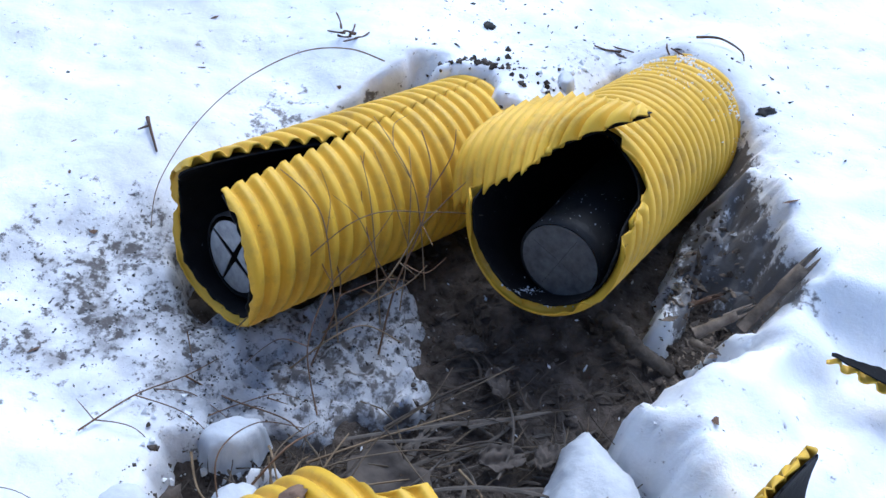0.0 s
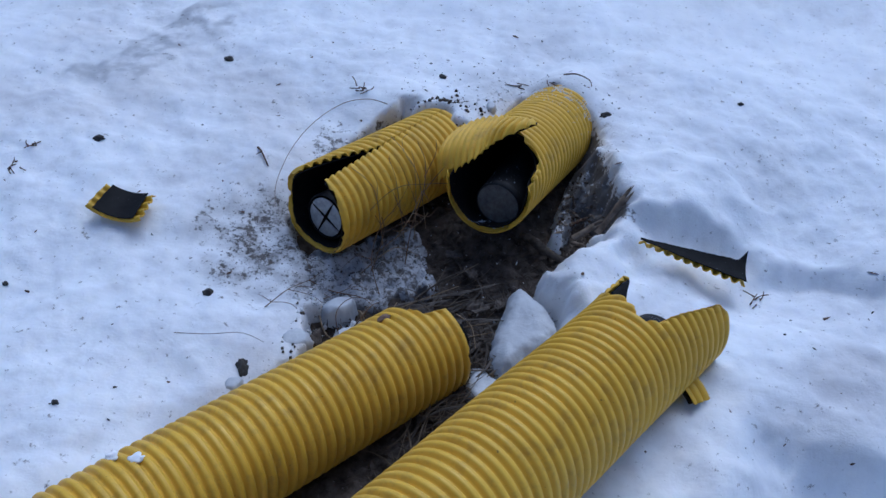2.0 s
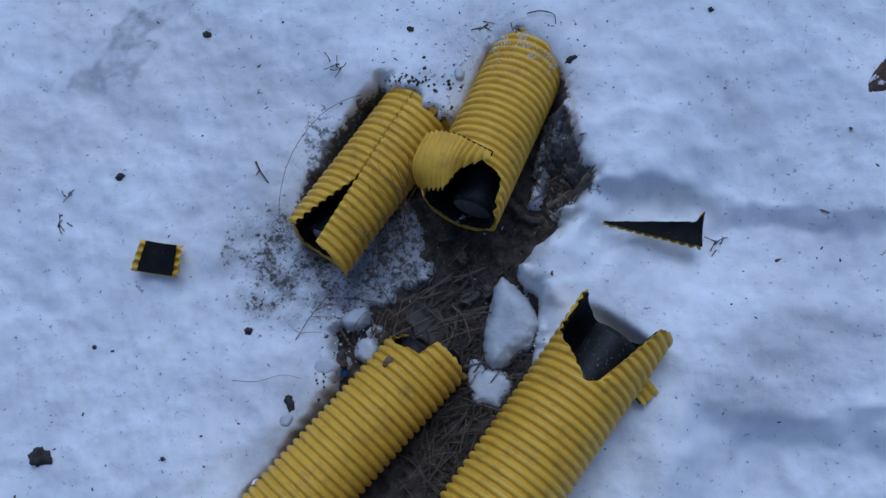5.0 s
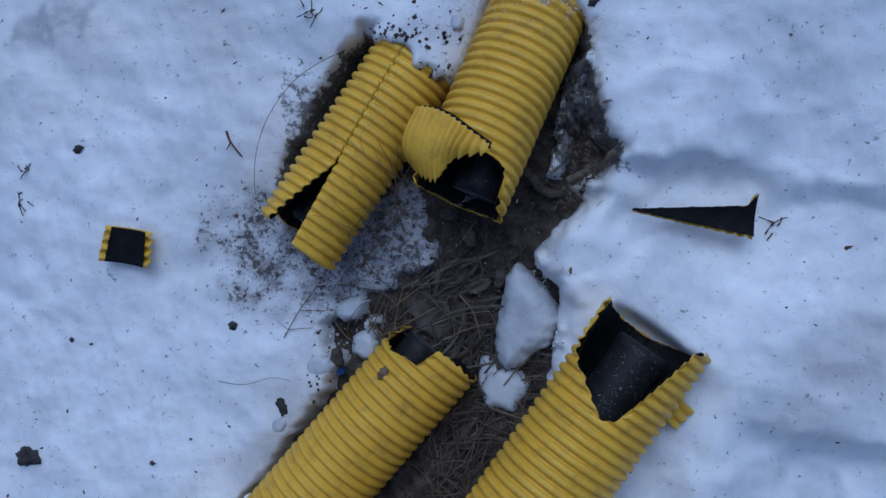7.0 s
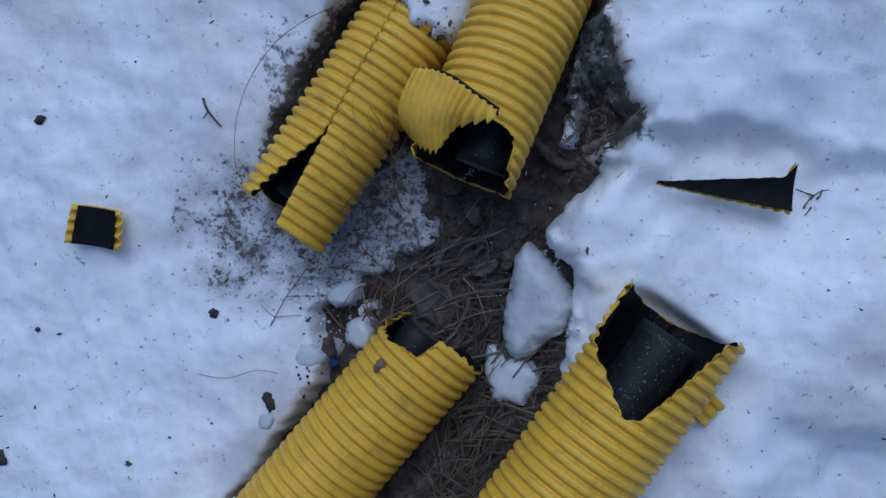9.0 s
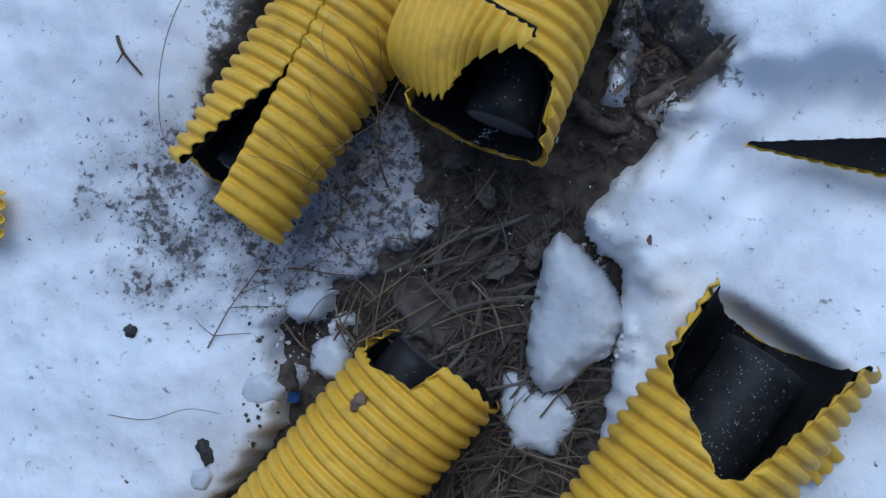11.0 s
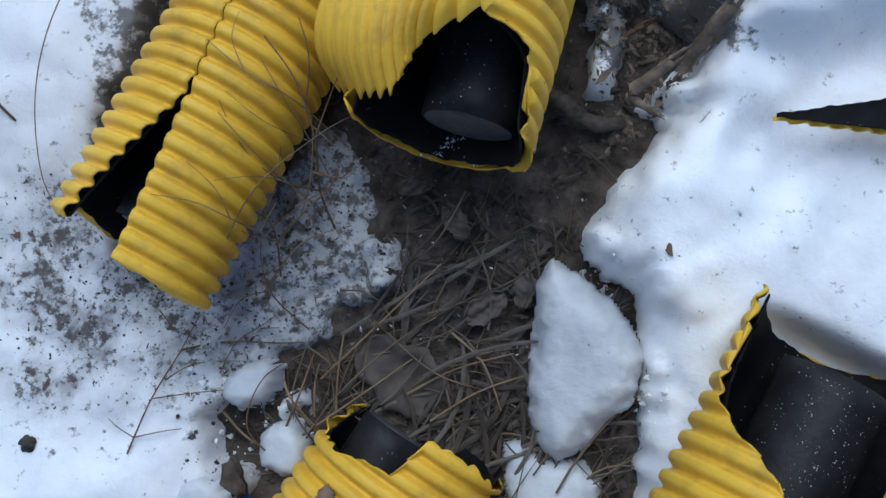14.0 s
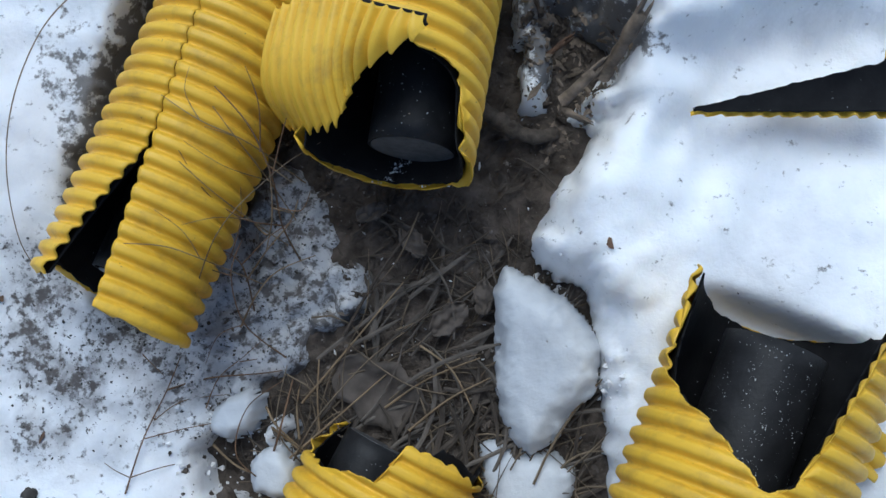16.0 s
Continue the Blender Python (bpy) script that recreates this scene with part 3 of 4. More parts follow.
def blob_mesh(name, outline, z0, z1, mat, seed, rough=0.004, lean=(0.0, 0.0)):
    """A broken chunk of snow over a plan outline: steep crumbling sides, a soft uneven top that slopes by lean."""
    pts = np.array(outline)
    lo, hi, mid = pts.min(0) - 0.008, pts.max(0) + 0.008, pts.mean(0)
    step = 0.0018
    xs, ys = np.arange(lo[0], hi[0], step), np.arange(lo[1], hi[1], step)
    gx, gy = np.meshgrid(xs, ys)
    d = outline_depth(gx, gy, outline) + rough * soft_noise(gx, gy, 38, seed, 4) + 0.35 * rough * soft_noise(gx, gy, 150, seed + 4, 3)
    q = np.clip(d / min(0.024, 0.55 * d.max()), 0, 1)
    round_top = np.sqrt(np.clip(1 - (1 - q) ** 2, 0, 1))
    top = z1 + lean[0] * (gx - mid[0]) + lean[1] * (gy - mid[1]) + 0.004 * soft_noise(gx, gy, 14, seed + 9, 2) + 0.0006 * soft_noise(gx, gy, 60, seed + 2, 3)
    gz = z0 + (top - z0) * (0.35 + 0.65 * round_top) * (d > 0)
    keep = d > -1.5 * step
    idx = np.arange(gx.size).reshape(gx.shape)
    cells = np.stack([idx[:-1, :-1], idx[:-1, 1:], idx[1:, 1:], idx[1:, :-1]], -1).reshape(-1, 4)
    cells = cells[keep.ravel()[cells].all(1)]
    used, back = np.unique(cells, return_inverse=True)
    verts = np.stack([gx, gy, gz], -1).reshape(-1, 3)[used]
    return mesh_from(name, verts.tolist(), back.reshape(-1, 4).tolist(), mat)


def lump(outline, z0, z1, seed, label, rough=0.004, lean=(0.0, 0.0)):
    thing("snow_lump", blob_mesh("snow_lump", outline, z0, z1, GREY_SNOW, seed, rough, lean), label, "snow lump", "snow lumps in the hollow")


def round_outline(x, y, a, b, turn=0.0, n=9):
    c, s_ = math.cos(turn), math.sin(turn)
    return [(x + c * a * math.cos(t) - s_ * b * math.sin(t), y + s_ * a * math.cos(t) + c * b * math.sin(t)) for t in (2 * math.pi * i / n for i in range(n))]


lump([(0.066, -0.016), (0.055, -0.031), (0.048, -0.077), (0.045, -0.109), (0.051, -0.135), (0.062, -0.146), (0.076, -0.139), (0.089, -0.123), (0.114, -0.105), (0.120, -0.081), (0.115, -0.062), (0.101, -0.042), (0.085, -0.028)],
     -0.07, -0.018, 1.0, "large upright chunk of crusted grey white snow on bare soil", 0.0035, (0.15, 0.10))
lump([(0.028, -0.130), (0.027, -0.160), (0.040, -0.190), (0.075, -0.193), (0.086, -0.172), (0.090, -0.156), (0.080, -0.140), (0.058, -0.140), (0.044, -0.128)], -0.07, -0.043, 2.0, "low chunk of white snow between two ducts", 0.003)
lump(round_outline(-0.111, -0.130, 0.019, 0.020, 0.3), -0.065, -0.030, 3.0, "small rounded lump of snow beside a duct end", 0.0035)
lump(round_outline(-0.132, -0.088, 0.020, 0.013, 0.5), -0.055, -0.030, 4.0, "small crusty lump of dirty snow", 0.0035)
lump(round_outline(-0.160, -0.160, 0.020, 0.017, 0.2), -0.05, -0.016, 5.0, "rounded lump of snow at the hollow's rim", 0.0035)
lump(round_outline(-0.205, -0.235, 0.014, 0.010, 0.9), -0.05, -0.016, 6.0, "small lump of snow against a yellow duct", 0.0035)
lump(round_outline(-0.028, 0.222, 0.012, 0.010, 0.9), -0.02, 0.034, 8.0, "small lump of snow between two ducts")
lump(round_outline(-0.012, 0.248, 0.010, 0.012, 0.2), -0.02, 0.038, 9.0, "small lump of snow between two ducts")
lump(round_outline(-0.005, 0.205, 0.007, 0.006, 0.2), -0.03, 0.022, 10.0, "small lump of snow between two ducts")


# ---------- litter in the hollow ----------
def z_soil(x, y):
    return float(soil_height(np.array([[x]]), np.array([[y]]))[0, 0])


def z_snow(x, y):
    return float(snow_height(np.array([[x]]), np.array([[y]]))[0][0, 0])


def in_hollow(x, y, margin=0.0):
    return float(hollow_distance(np.array([[x]]), np.array([[y]]))[0, 0]) < -margin


def ribbon(verts, faces, pts, width, thick):
    """Adds a flat blade with thickness along pts."""
    base, n = len(verts), len(pts)
    for i, p in enumerate(pts):
        t = (pts[min(i + 1, n - 1)] - pts[max(i - 1, 0)]).normalized()
        w = t.cross(Vector((0, 0, 1)))
        w = w.normalized() if w.length > 1e-4 else Vector((1, 0, 0))
        taper = width * (1.0 if i < n - 1 else 0.35)
        up = w.cross(t)
        verts += [p + w * taper / 2, p + up * thick, p - w * taper / 2, p - up * thick * 0.3]
    for i in range(n - 1):
        for k in range(4):
            a, b = base + 4 * i + k, base + 4 * i + (k + 1) % 4
            faces.append((a, b, b + 4, a + 4))
    faces.append((base, base + 1, base + 2, base + 3))
    e = base + 4 * (n - 1)
    faces.append((e, e + 1, e + 2, e + 3))


def curve_pts(p, heading, length, bend, rise, n=6, sag=0.0):
    pts, a, step = [Vector(p)], heading, length / n
    for i in range(n):
        a += bend / n
        pts.append(pts[-1] + Vector((math.cos(a) * step, math.sin(a) * step, rise / n + sag * (0.5 - (i + 0.5) / n))))
    return pts


rng = random.Random(7)


def straw_heap(name, count, region, lengths, widths, mat, heading, spread, lift, label):
    verts, faces = [], []
    tries = 0
    while count and tries < 20000:
        tries += 1
        x, y = rng.uniform(region[0], region[2]), rng.uniform(region[1], region[3])
        if not in_hollow(x, y, 0.004):
            continue
        count -= 1
        length = rng.uniform(*lengths)
        a = rng.gauss(heading, spread)
        z = z_soil(x, y) + rng.uniform(0.001, lift)
        start = Vector((x - math.cos(a) * length / 2, y - math.sin(a) * length / 2, z))
        ribbon(verts, faces, curve_pts(start, a, length, rng.gauss(0, 0.7), rng.uniform(-0.004, 0.008), 5, rng.uniform(0, 0.002)), rng.uniform(*widths), 0.0005)
    thing(name, mesh_from(name, verts, faces, mat, False), label, "dry grass", kind="stuff")


straw_heap("dry_grass", 90, (-0.13, -0.15, 0.10, 0.0), (0.02, 0.08), (0.0005, 0.0012), STRAW, 0.75, 0.9, 0.012, "dry pale straw stalks scattered over bare soil")
straw_heap("dry_grass", 230, (-0.02, -0.42, 0.10, -0.12), (0.03, 0.11), (0.0006, 0.0018), STRAW, 0.9, 0.7, 0.016, "dry straw lying between two yellow ducts")
straw_heap("rotten_grass", 150, (-0.15, -0.16, 0.12, 0.07), (0.012, 0.05), (0.0006, 0.0022), GREYSTRAW, 0.7, 1.1, 0.010, "rotten grey grass matted on wet soil")
straw_heap("rotten_grass", 70, (-0.04, -0.16, 0.10, -0.01), (0.035, 0.09), (0.0012, 0.0032), REED, 0.55, 0.35, 0.012, "flattened grey reed blades lying on wet soil")
straw_heap("rotten_grass", 150, (-0.02, -0.42, 0.11, -0.10), (0.02, 0.09), (0.0014, 0.004), GREYSTRAW, 0.8, 0.9, 0.010, "rotten grey grass between two yellow ducts")


def scraps(name, count, region, size, mat, label, category, on_snow=False, flat=0.35):
    verts, faces = [], []
    tries = 0
    while count and tries < 30000:
        tries += 1
        x, y = rng.uniform(region[0], region[2]), rng.uniform(region[1], region[3])
        inside = in_hollow(x, y, 0.0)
        if inside == on_snow:
            continue
        count -= 1
        r = size[0] * (size[1] / size[0]) ** (rng.random() ** 2)
        z = (z_snow(x, y) if on_snow else max(z_soil(x, y), z_snow(x, y))) + r * flat * 0.2
        spin = pose(x, y, z, rng.uniform(-30, 30), rng.uniform(-30, 30), rng.uniform(0, 360))
        base = len(verts)
        la, lb = r * rng.uniform(0.8, 2.0), r * rng.uniform(0.4, 0.9)
        shape = [(la, 0, 0), (la * 0.3, lb, 0), (-la * rng.uniform(0.5, 1), lb * 0.6, 0), (-la, -lb * 0.3, 0), (la * 0.2, -lb, 0), (0.1 * la, 0, r * flat), (0, 0, -r * flat)]
        verts += [spin @ Vector((a * rng.uniform(0.8, 1.2), b * rng.uniform(0.8, 1.2), c)) for a, b, c in shape]
        for k in range(5):
            faces += [(base + k, base + (k + 1) % 5, base + 5), (base + (k + 1) % 5, base + k, base + 6)]
    thing(name, mesh_from(name, verts, faces, mat, False), label, category, kind="stuff")


scraps("wood_chips", 330, (0.10, 0.05, 0.17, 0.16), (0.0010, 0.0042), CHIP, "pale splintered wood chips heaped on soil", "wood chips", flat=0.3)
scraps("soil_crumbs", 3000, (-0.15, -0.30, 0.16, 0.20), (0.0008, 0.0050), SOIL, "dark crumbs of wet soil", "soil", flat=0.7)
scraps("leaf_scraps", 620, (-0.12, -0.16, 0.16, 0.20), (0.0010, 0.0050), LEAF, "grey brown leaf scraps on wet soil", "leaf litter", flat=0.12)
scraps("ice_crumbs", 160, (-0.16, -0.16, 0.14, 0.22), (0.0006, 0.0018), SNOW, "crumbs of snow fallen on bare soil", "snow crumbs", flat=0.8)
scraps("blown_grit", 800, (-0.31, -0.10, -0.06, 0.05), (0.0003, 0.0012), STONE, "black grit blown over thin dirty snow", "grit", True, 0.6)
scraps("blown_grit", 130, (-0.14, 0.20, 0.16, 0.36), (0.0005, 0.0024), STONE, "black grit on snow behind the ducts", "grit", True, 0.6)
scraps("blown_grit", 120, (-0.62, -0.40, 0.62, 0.46), (0.0006, 0.0026), STONE, "sparse dark grit strewn over the snow", "grit", True, 0.5)
scraps("soil_crumbs", 420, (-0.17, -0.10, -0.03, 0.06), (0.0004, 0.0018), SOIL, "dark earth crumbs on thin slushy snow", "soil", True, 0.6)
scraps("fallen_needles", 75, (-0.62, -0.40, 0.62, 0.46), (0.0015, 0.0045), BARK, "small brown plant scraps on the snow", "plant scraps", True, 0.15)


# ---------- single stalks, twigs, stones and the like ----------
def tube_mesh(name, pts, r0, r1, mat, sides=6, knots=0.15):
    verts, faces, n = [], [], len(pts)
    for i, p in enumerate(pts):
        t = (pts[min(i + 1, n - 1)] - pts[max(i - 1, 0)]).normalized()
        a = t.cross(Vector((0.3, 0.2, 1))).normalized()
        b = t.cross(a)
        r = (r0 + (r1 - r0) * i / max(n - 1, 1)) * (1 + knots * n3(i * 1.7, r0 * 900, 2.0))
        for k in range(sides):
            q = 2 * math.pi * k / sides
            verts.append(p + a * (r * math.cos(q)) + b * (r * math.sin(q)))
    for i in range(n - 1):
        for k in range(sides):
            j = (k + 1) % sides
            faces.append((i * sides + k, i * sides + j, (i + 1) * sides + j, (i + 1) * sides + k))
    faces += [tuple(range(sides)), tuple(range((n - 1) * sides, n * sides))]
    return mesh_from(name, verts, faces, mat)


def bez(pts, n=14):
    """A smooth run through a few points."""
    pts = [Vector(p) for p in pts]
    out = []
    for i in range(len(pts) - 1):
        p0, p1, p2, p3 = pts[max(i - 1, 0)], pts[i], pts[i + 1], pts[min(i + 2, len(pts) - 1)]
        for k in range(n):
            f = k / n
            out.append(0.5 * ((2 * p1) + (p2 - p0) * f + (2 * p0 - 5 * p1 + 4 * p2 - p3) * f * f + (3 * p1 - p0 - 3 * p2 + p3) * f ** 3))
    return out + [pts[-1]]


def stalk(pts, r, label, mat=REDTWIG, branches=(), name="dry_stalk"):
    """A thin stalk; with branches it becomes a thing of several twigs."""
    run, r = bez(pts), 0.72 * r
    if not branches:
        return thing(name, tube_mesh(name, run, r, r * 0.5, mat), label, "stalk", "dry stalks")
    e = empty(name, run[0], label, "stalk", "dry stalks")
    part("stem", tube_mesh("stem", run, r, r * 0.5, mat), e)
    for b in branches:
        part("branch", tube_mesh("branch", bez(b, 8), r * 0.7, r * 0.3, mat, 5), e)
    return e


stalk([(-0.143, 0.207, 0.040), (-0.165, 0.190, 0.055), (-0.192, 0.165, 0.060), (-0.219, 0.128, 0.052), (-0.236, 0.088, 0.038), (-0.243, 0.045, 0.018), (-0.238, 0.02, 0.0)],
      0.0008, "long thin bowed tan stalk arching out of the snow", TAN)
stalk([(-0.075, 0.010, -0.048), (-0.073, 0.030, -0.005), (-0.066, 0.056, 0.030), (-0.070, 0.085, 0.052), (-0.085, 0.110, 0.062)], 0.0011, "branched dry reddish stalk leaning on a split duct",
      branches=[[(-0.066, 0.056, 0.030), (-0.052, 0.078, 0.045), (-0.044, 0.092, 0.05)], [(-0.073, 0.030, -0.005), (-0.090, 0.034, 0.02), (-0.104, 0.05, 0.045), (-0.112, 0.075, 0.062)],
                [(-0.068, 0.070, 0.042), (-0.06, 0.095, 0.06), (-0.064, 0.118, 0.064)], [(-0.071, 0.04, 0.01), (-0.055, 0.035, 0.012), (-0.045, 0.045, 0.02)]])
stalk([(-0.110, -0.02, -0.04), (-0.102, 0.008, 0.0), (-0.112, 0.018, 0.022), (-0.128, 0.012, 0.03)], 0.0009, "branched dry twig beside a split duct",
      branches=[[(-0.102, 0.008, 0.0), (-0.078, 0.022, 0.01), (-0.062, 0.03, 0.006)], [(-0.106, 0.012, 0.01), (-0.09, 0.03, 0.03), (-0.082, 0.05, 0.045)]])
stalk([(-0.150, -0.04, 0.0), (-0.100, 0.02, 0.052), (-0.06, 0.055, 0.045), (-0.03, 0.07, 0.04)], 0.0006, "thin pale straw lying across a yellow duct", STRAW)
stalk([(-0.30, -0.19, -0.014), (-0.25, -0.19, -0.004), (-0.215, -0.178, -0.006), (-0.19, -0.18, -0.012)], 0.0006, "thin pale stalk lying on snow beside a duct", STRAW)
stalk([(-0.052, -0.046, -0.046), (-0.02, -0.008, -0.040), (0.015, 0.029, -0.044)], 0.0017, "straight grey dead stem on wet soil", GREYSTRAW)
stalk([(-0.02, -0.055, -0.048), (0.01, -0.04, -0.038), (0.04, -0.03, -0.046)], 0.0013, "straight grey dead stem on wet soil", GREYSTRAW)
stalk([(-0.115, -0.125, -0.048), (-0.095, -0.098, -0.02), (-0.088, -0.07, -0.036)], 0.0013, "short brown dead stem propped over soil")
stalk([(-0.105, -0.135, -0.05), (-0.075, -0.1, -0.028), (-0.035, -0.065, -0.036), (0.0, -0.045, -0.046)], 0.0010, "long pale straw bridging the wet soil", STRAW)
stalk([(-0.090, -0.13, -0.045), (-0.1, -0.1, -0.025), (-0.092, -0.06, -0.04)], 0.0009, "short pale straw propped over soil", STRAW)
stalk([(0.012, 0.03, -0.045), (-0.005, 0.0, -0.036), (-0.03, -0.02, -0.047)], 0.0009, "pale straw on wet soil", STRAW)
stalk([(0.074, 0.334, z_snow(0.074, 0.334) + 0.004), (0.092, 0.338, z_snow(0.092, 0.338) + 0.006), (0.110, 0.336, z_snow(0.11, 0.336) + 0.004), (0.114, 0.322, z_snow(0.114, 0.322) + 0.003)], 0.0016,
      "short dark bent twig lying on snow", BARK, name="twig")


def split_stick(a, b, r, label, mat=CHIP):
    """A broken stick with a splintered end."""
    a, b = Vector(a), Vector(b)
    e = empty("broken_stick", a, label, "stick", "broken sticks")
    run = [a.lerp(b, i / 7) + Vector((0.0012 * n3(i, 3.0), 0.0012 * n3(i, 7.0), 0.001 * n3(i, 9.0))) for i in range(8)]
    part("stem", tube_mesh("stem", run, r, r * 0.75, mat, 8, 0.35), e)
    t = (b - a).normalized()
    for k in range(3):
        q = b + Vector((n3(k, 1.5), n3(k, 2.5), n3(k, 3.5))) * r * 1.2
        part("splinter", tube_mesh("splinter", [q - t * r * 2, q + t * r * (1 + 0.5 * k), q + t * r * (2 + 0.8 * k)], r * 0.4, r * 0.08, mat, 5), e)


split_stick((0.148, 0.094, -0.020), (0.174, 0.118, 0.024), 0.0050, "broken splintered brown stick poking out of the snow")
split_stick((0.120, 0.085, -0.028), (0.143, 0.097, -0.012), 0.0042, "short pale splintered stick among wood chips")
split_stick((0.119, 0.080, -0.030), (0.131, 0.069, -0.022), 0.0030, "short pale splintered stick among wood chips")
thing("dead_root", tube_mesh("dead_root", bez([(0.058, 0.098, -0.050), (0.070, 0.088, -0.044), (0.084, 0.075, -0.043), (0.098, 0.068, -0.045), (0.112, 0.070, -0.054)], 8), 0.0058, 0.0046, ROOT, 14, 0.5),
      "thick grey brown dead root curving over wet soil", "root")
split_stick((0.10, 0.115, -0.045), (0.128, 0.125, -0.03), 0.0026, "short brown stick among wood chips", BARK)


def pebble(x, y, r, label, stretch=(1.0, 0.8, 0.7), turn=0.0, mat=STONE, name="pebble", sink=0.42):
    bm = bmesh.new()
    bmesh.ops.create_icosphere(bm, subdivisions=3, radius=r)
    for v in bm.verts:
        f = 1 + 0.5 * noise.fractal(v.co / r * 1.3 + Vector((x * 50, y * 50, 0)), 0.7, 2.0, 4)
        v.co = Vector((v.co.x * stretch[0] * f, v.co.y * stretch[1] * f, v.co.z * stretch[2] * f))
    z = max(z_snow(x, y), z_soil(x, y))
    bm.transform(pose(x, y, z + r * stretch[2] * (1 - 2 * sink), 0, 0, turn))
    me = bpy.data.meshes.new(name)
    bm.to_mesh(me)
    bm.free()
    me.materials.append(mat)
    me.polygons.foreach_set("use_smooth", [True] * len(me.polygons))
    return thing(name, me, label, "stone" if mat is STONE else "clod", "dark stones on the snow")


pebble(-0.273, -0.122, 0.0062, "small dark round stone half sunk in snow")
# no stone here: a dark lump stands in for the shade in a snow hole
pebble(-0.203, -0.212, 0.0090, "dark lump standing in for a shaded hole in the snow beside a duct", (0.7, 1.3, 0.6), 20, sink=0.6)
pebble(-0.484, 0.078, 0.0058, "small dark stone on the snow", (1.2, 0.8, 0.6), 20)
pebble(-0.392, 0.303, 0.0062, "small dark stone on the snow", (1.1, 0.8, 0.6))
pebble(0.137, 0.277, 0.0065, "small dark flat chip on the snow", (1.3, 0.6, 0.5), 40)
pebble(-0.540, -0.318, 0.014, "dark brown clod of earth melting into the snow", (1.1, 0.9, 0.6), 10)
pebble(0.438, -0.310, 0.006, "small dark chip on the snow", (1.2, 0.8, 0.5), -40)
pebble(0.425, -0.305, 0.006, "small dark chip on the snow", (0.5, 1.3, 0.5), 10)
pebble(0.62, 0.21, 0.008, "small dark chip on the snow", (1.2, 0.7, 0.5), 40)
pebble(0.633, 0.232, 0.007, "small dark chip on the snow", (0.8, 1.2, 0.5), 10)
pebble(0.319, 0.358, 0.004, "tiny dark stone on the snow")
pebble(0.609, 0.116, 0.004, "tiny dark stone on the snow")
pebble(-0.089, 0.315, 0.005, "tiny dark stone on the snow")
pebble(-0.366, -0.303, 0.0035, "tiny dark stone on the snow")
pebble(-0.491, -0.162, 0.0035, "tiny dark stone on the snow")
pebble(-0.143, -0.148, 0.010, "dark clod of earth beside snow lumps", (0.8, 1.3, 0.9), 15, SOIL, "dark_clod")
pebble(-0.190, 0.120, 0.010, "dark clod at a duct's side", (0.8, 1.3, 0.8), 25, SOIL, "dark_clod")


def weed(x, y, size, label, n=7, seed=1):
    """A dark scrap of weed: short crooked stems with seed knots."""
    r = random.Random(seed)
    z = z_snow(x, y)
    e = empty("weed_scrap", (x, y, z), label, "weed", "weed scraps on snow")
    for k in range(n):
        a = r.uniform(0, 6.28)
        p = Vector((x + r.uniform(-0.4, 0.4) * size, y + r.uniform(-0.3, 0.3) * size, z + 0.001))
        part("stem", tube_mesh("stem", curve_pts(p, a, size * r.uniform(0.4, 0.9), r.uniform(-1.2, 1.2), size * r.uniform(0, 0.25), 5), 0.0011, 0.0005, BARK, 5, 0.5), e)


weed(-0.188, 0.255, 0.024, "dark dead weed scrap lying on snow", 8, 3)
weed(-0.560, 0.005, 0.022, "dark dead weed scrap lying on snow", 5, 4)
weed(-0.558, 0.045, 0.016, "dark dead weed scrap lying on snow", 4, 5)
weed(0.571, -0.303, 0.030, "thin dead twig scrap lying on snow", 3, 6)
weed(-0.116, 0.168, 0.012, "dark dead weed scrap beside a duct", 4, 8)
weed(0.07, 0.31, 0.03, "dark dead weed scrap behind a duct", 6, 9)
weed(0.02, 0.325, 0.03, "dark dead weed scrap behind a duct", 6, 10)
weed(0.345, 0.048, 0.026, "brown plant scrap frozen into the snow", 5, 11)
stalk([(-0.288, 0.112, z_snow(-0.288, 0.112) + 0.002), (-0.279, 0.099, z_snow(-0.279, 0.099) + 0.004), (-0.266, 0.083, z_snow(-0.266, 0.083) + 0.002)], 0.0022, "short dark twig lying on snow", BARK, name="twig",
      branches=[[(-0.279, 0.099, z_snow(-0.279, 0.099) + 0.004), (-0.283, 0.09, z_snow(-0.283, 0.09) + 0.006)]])


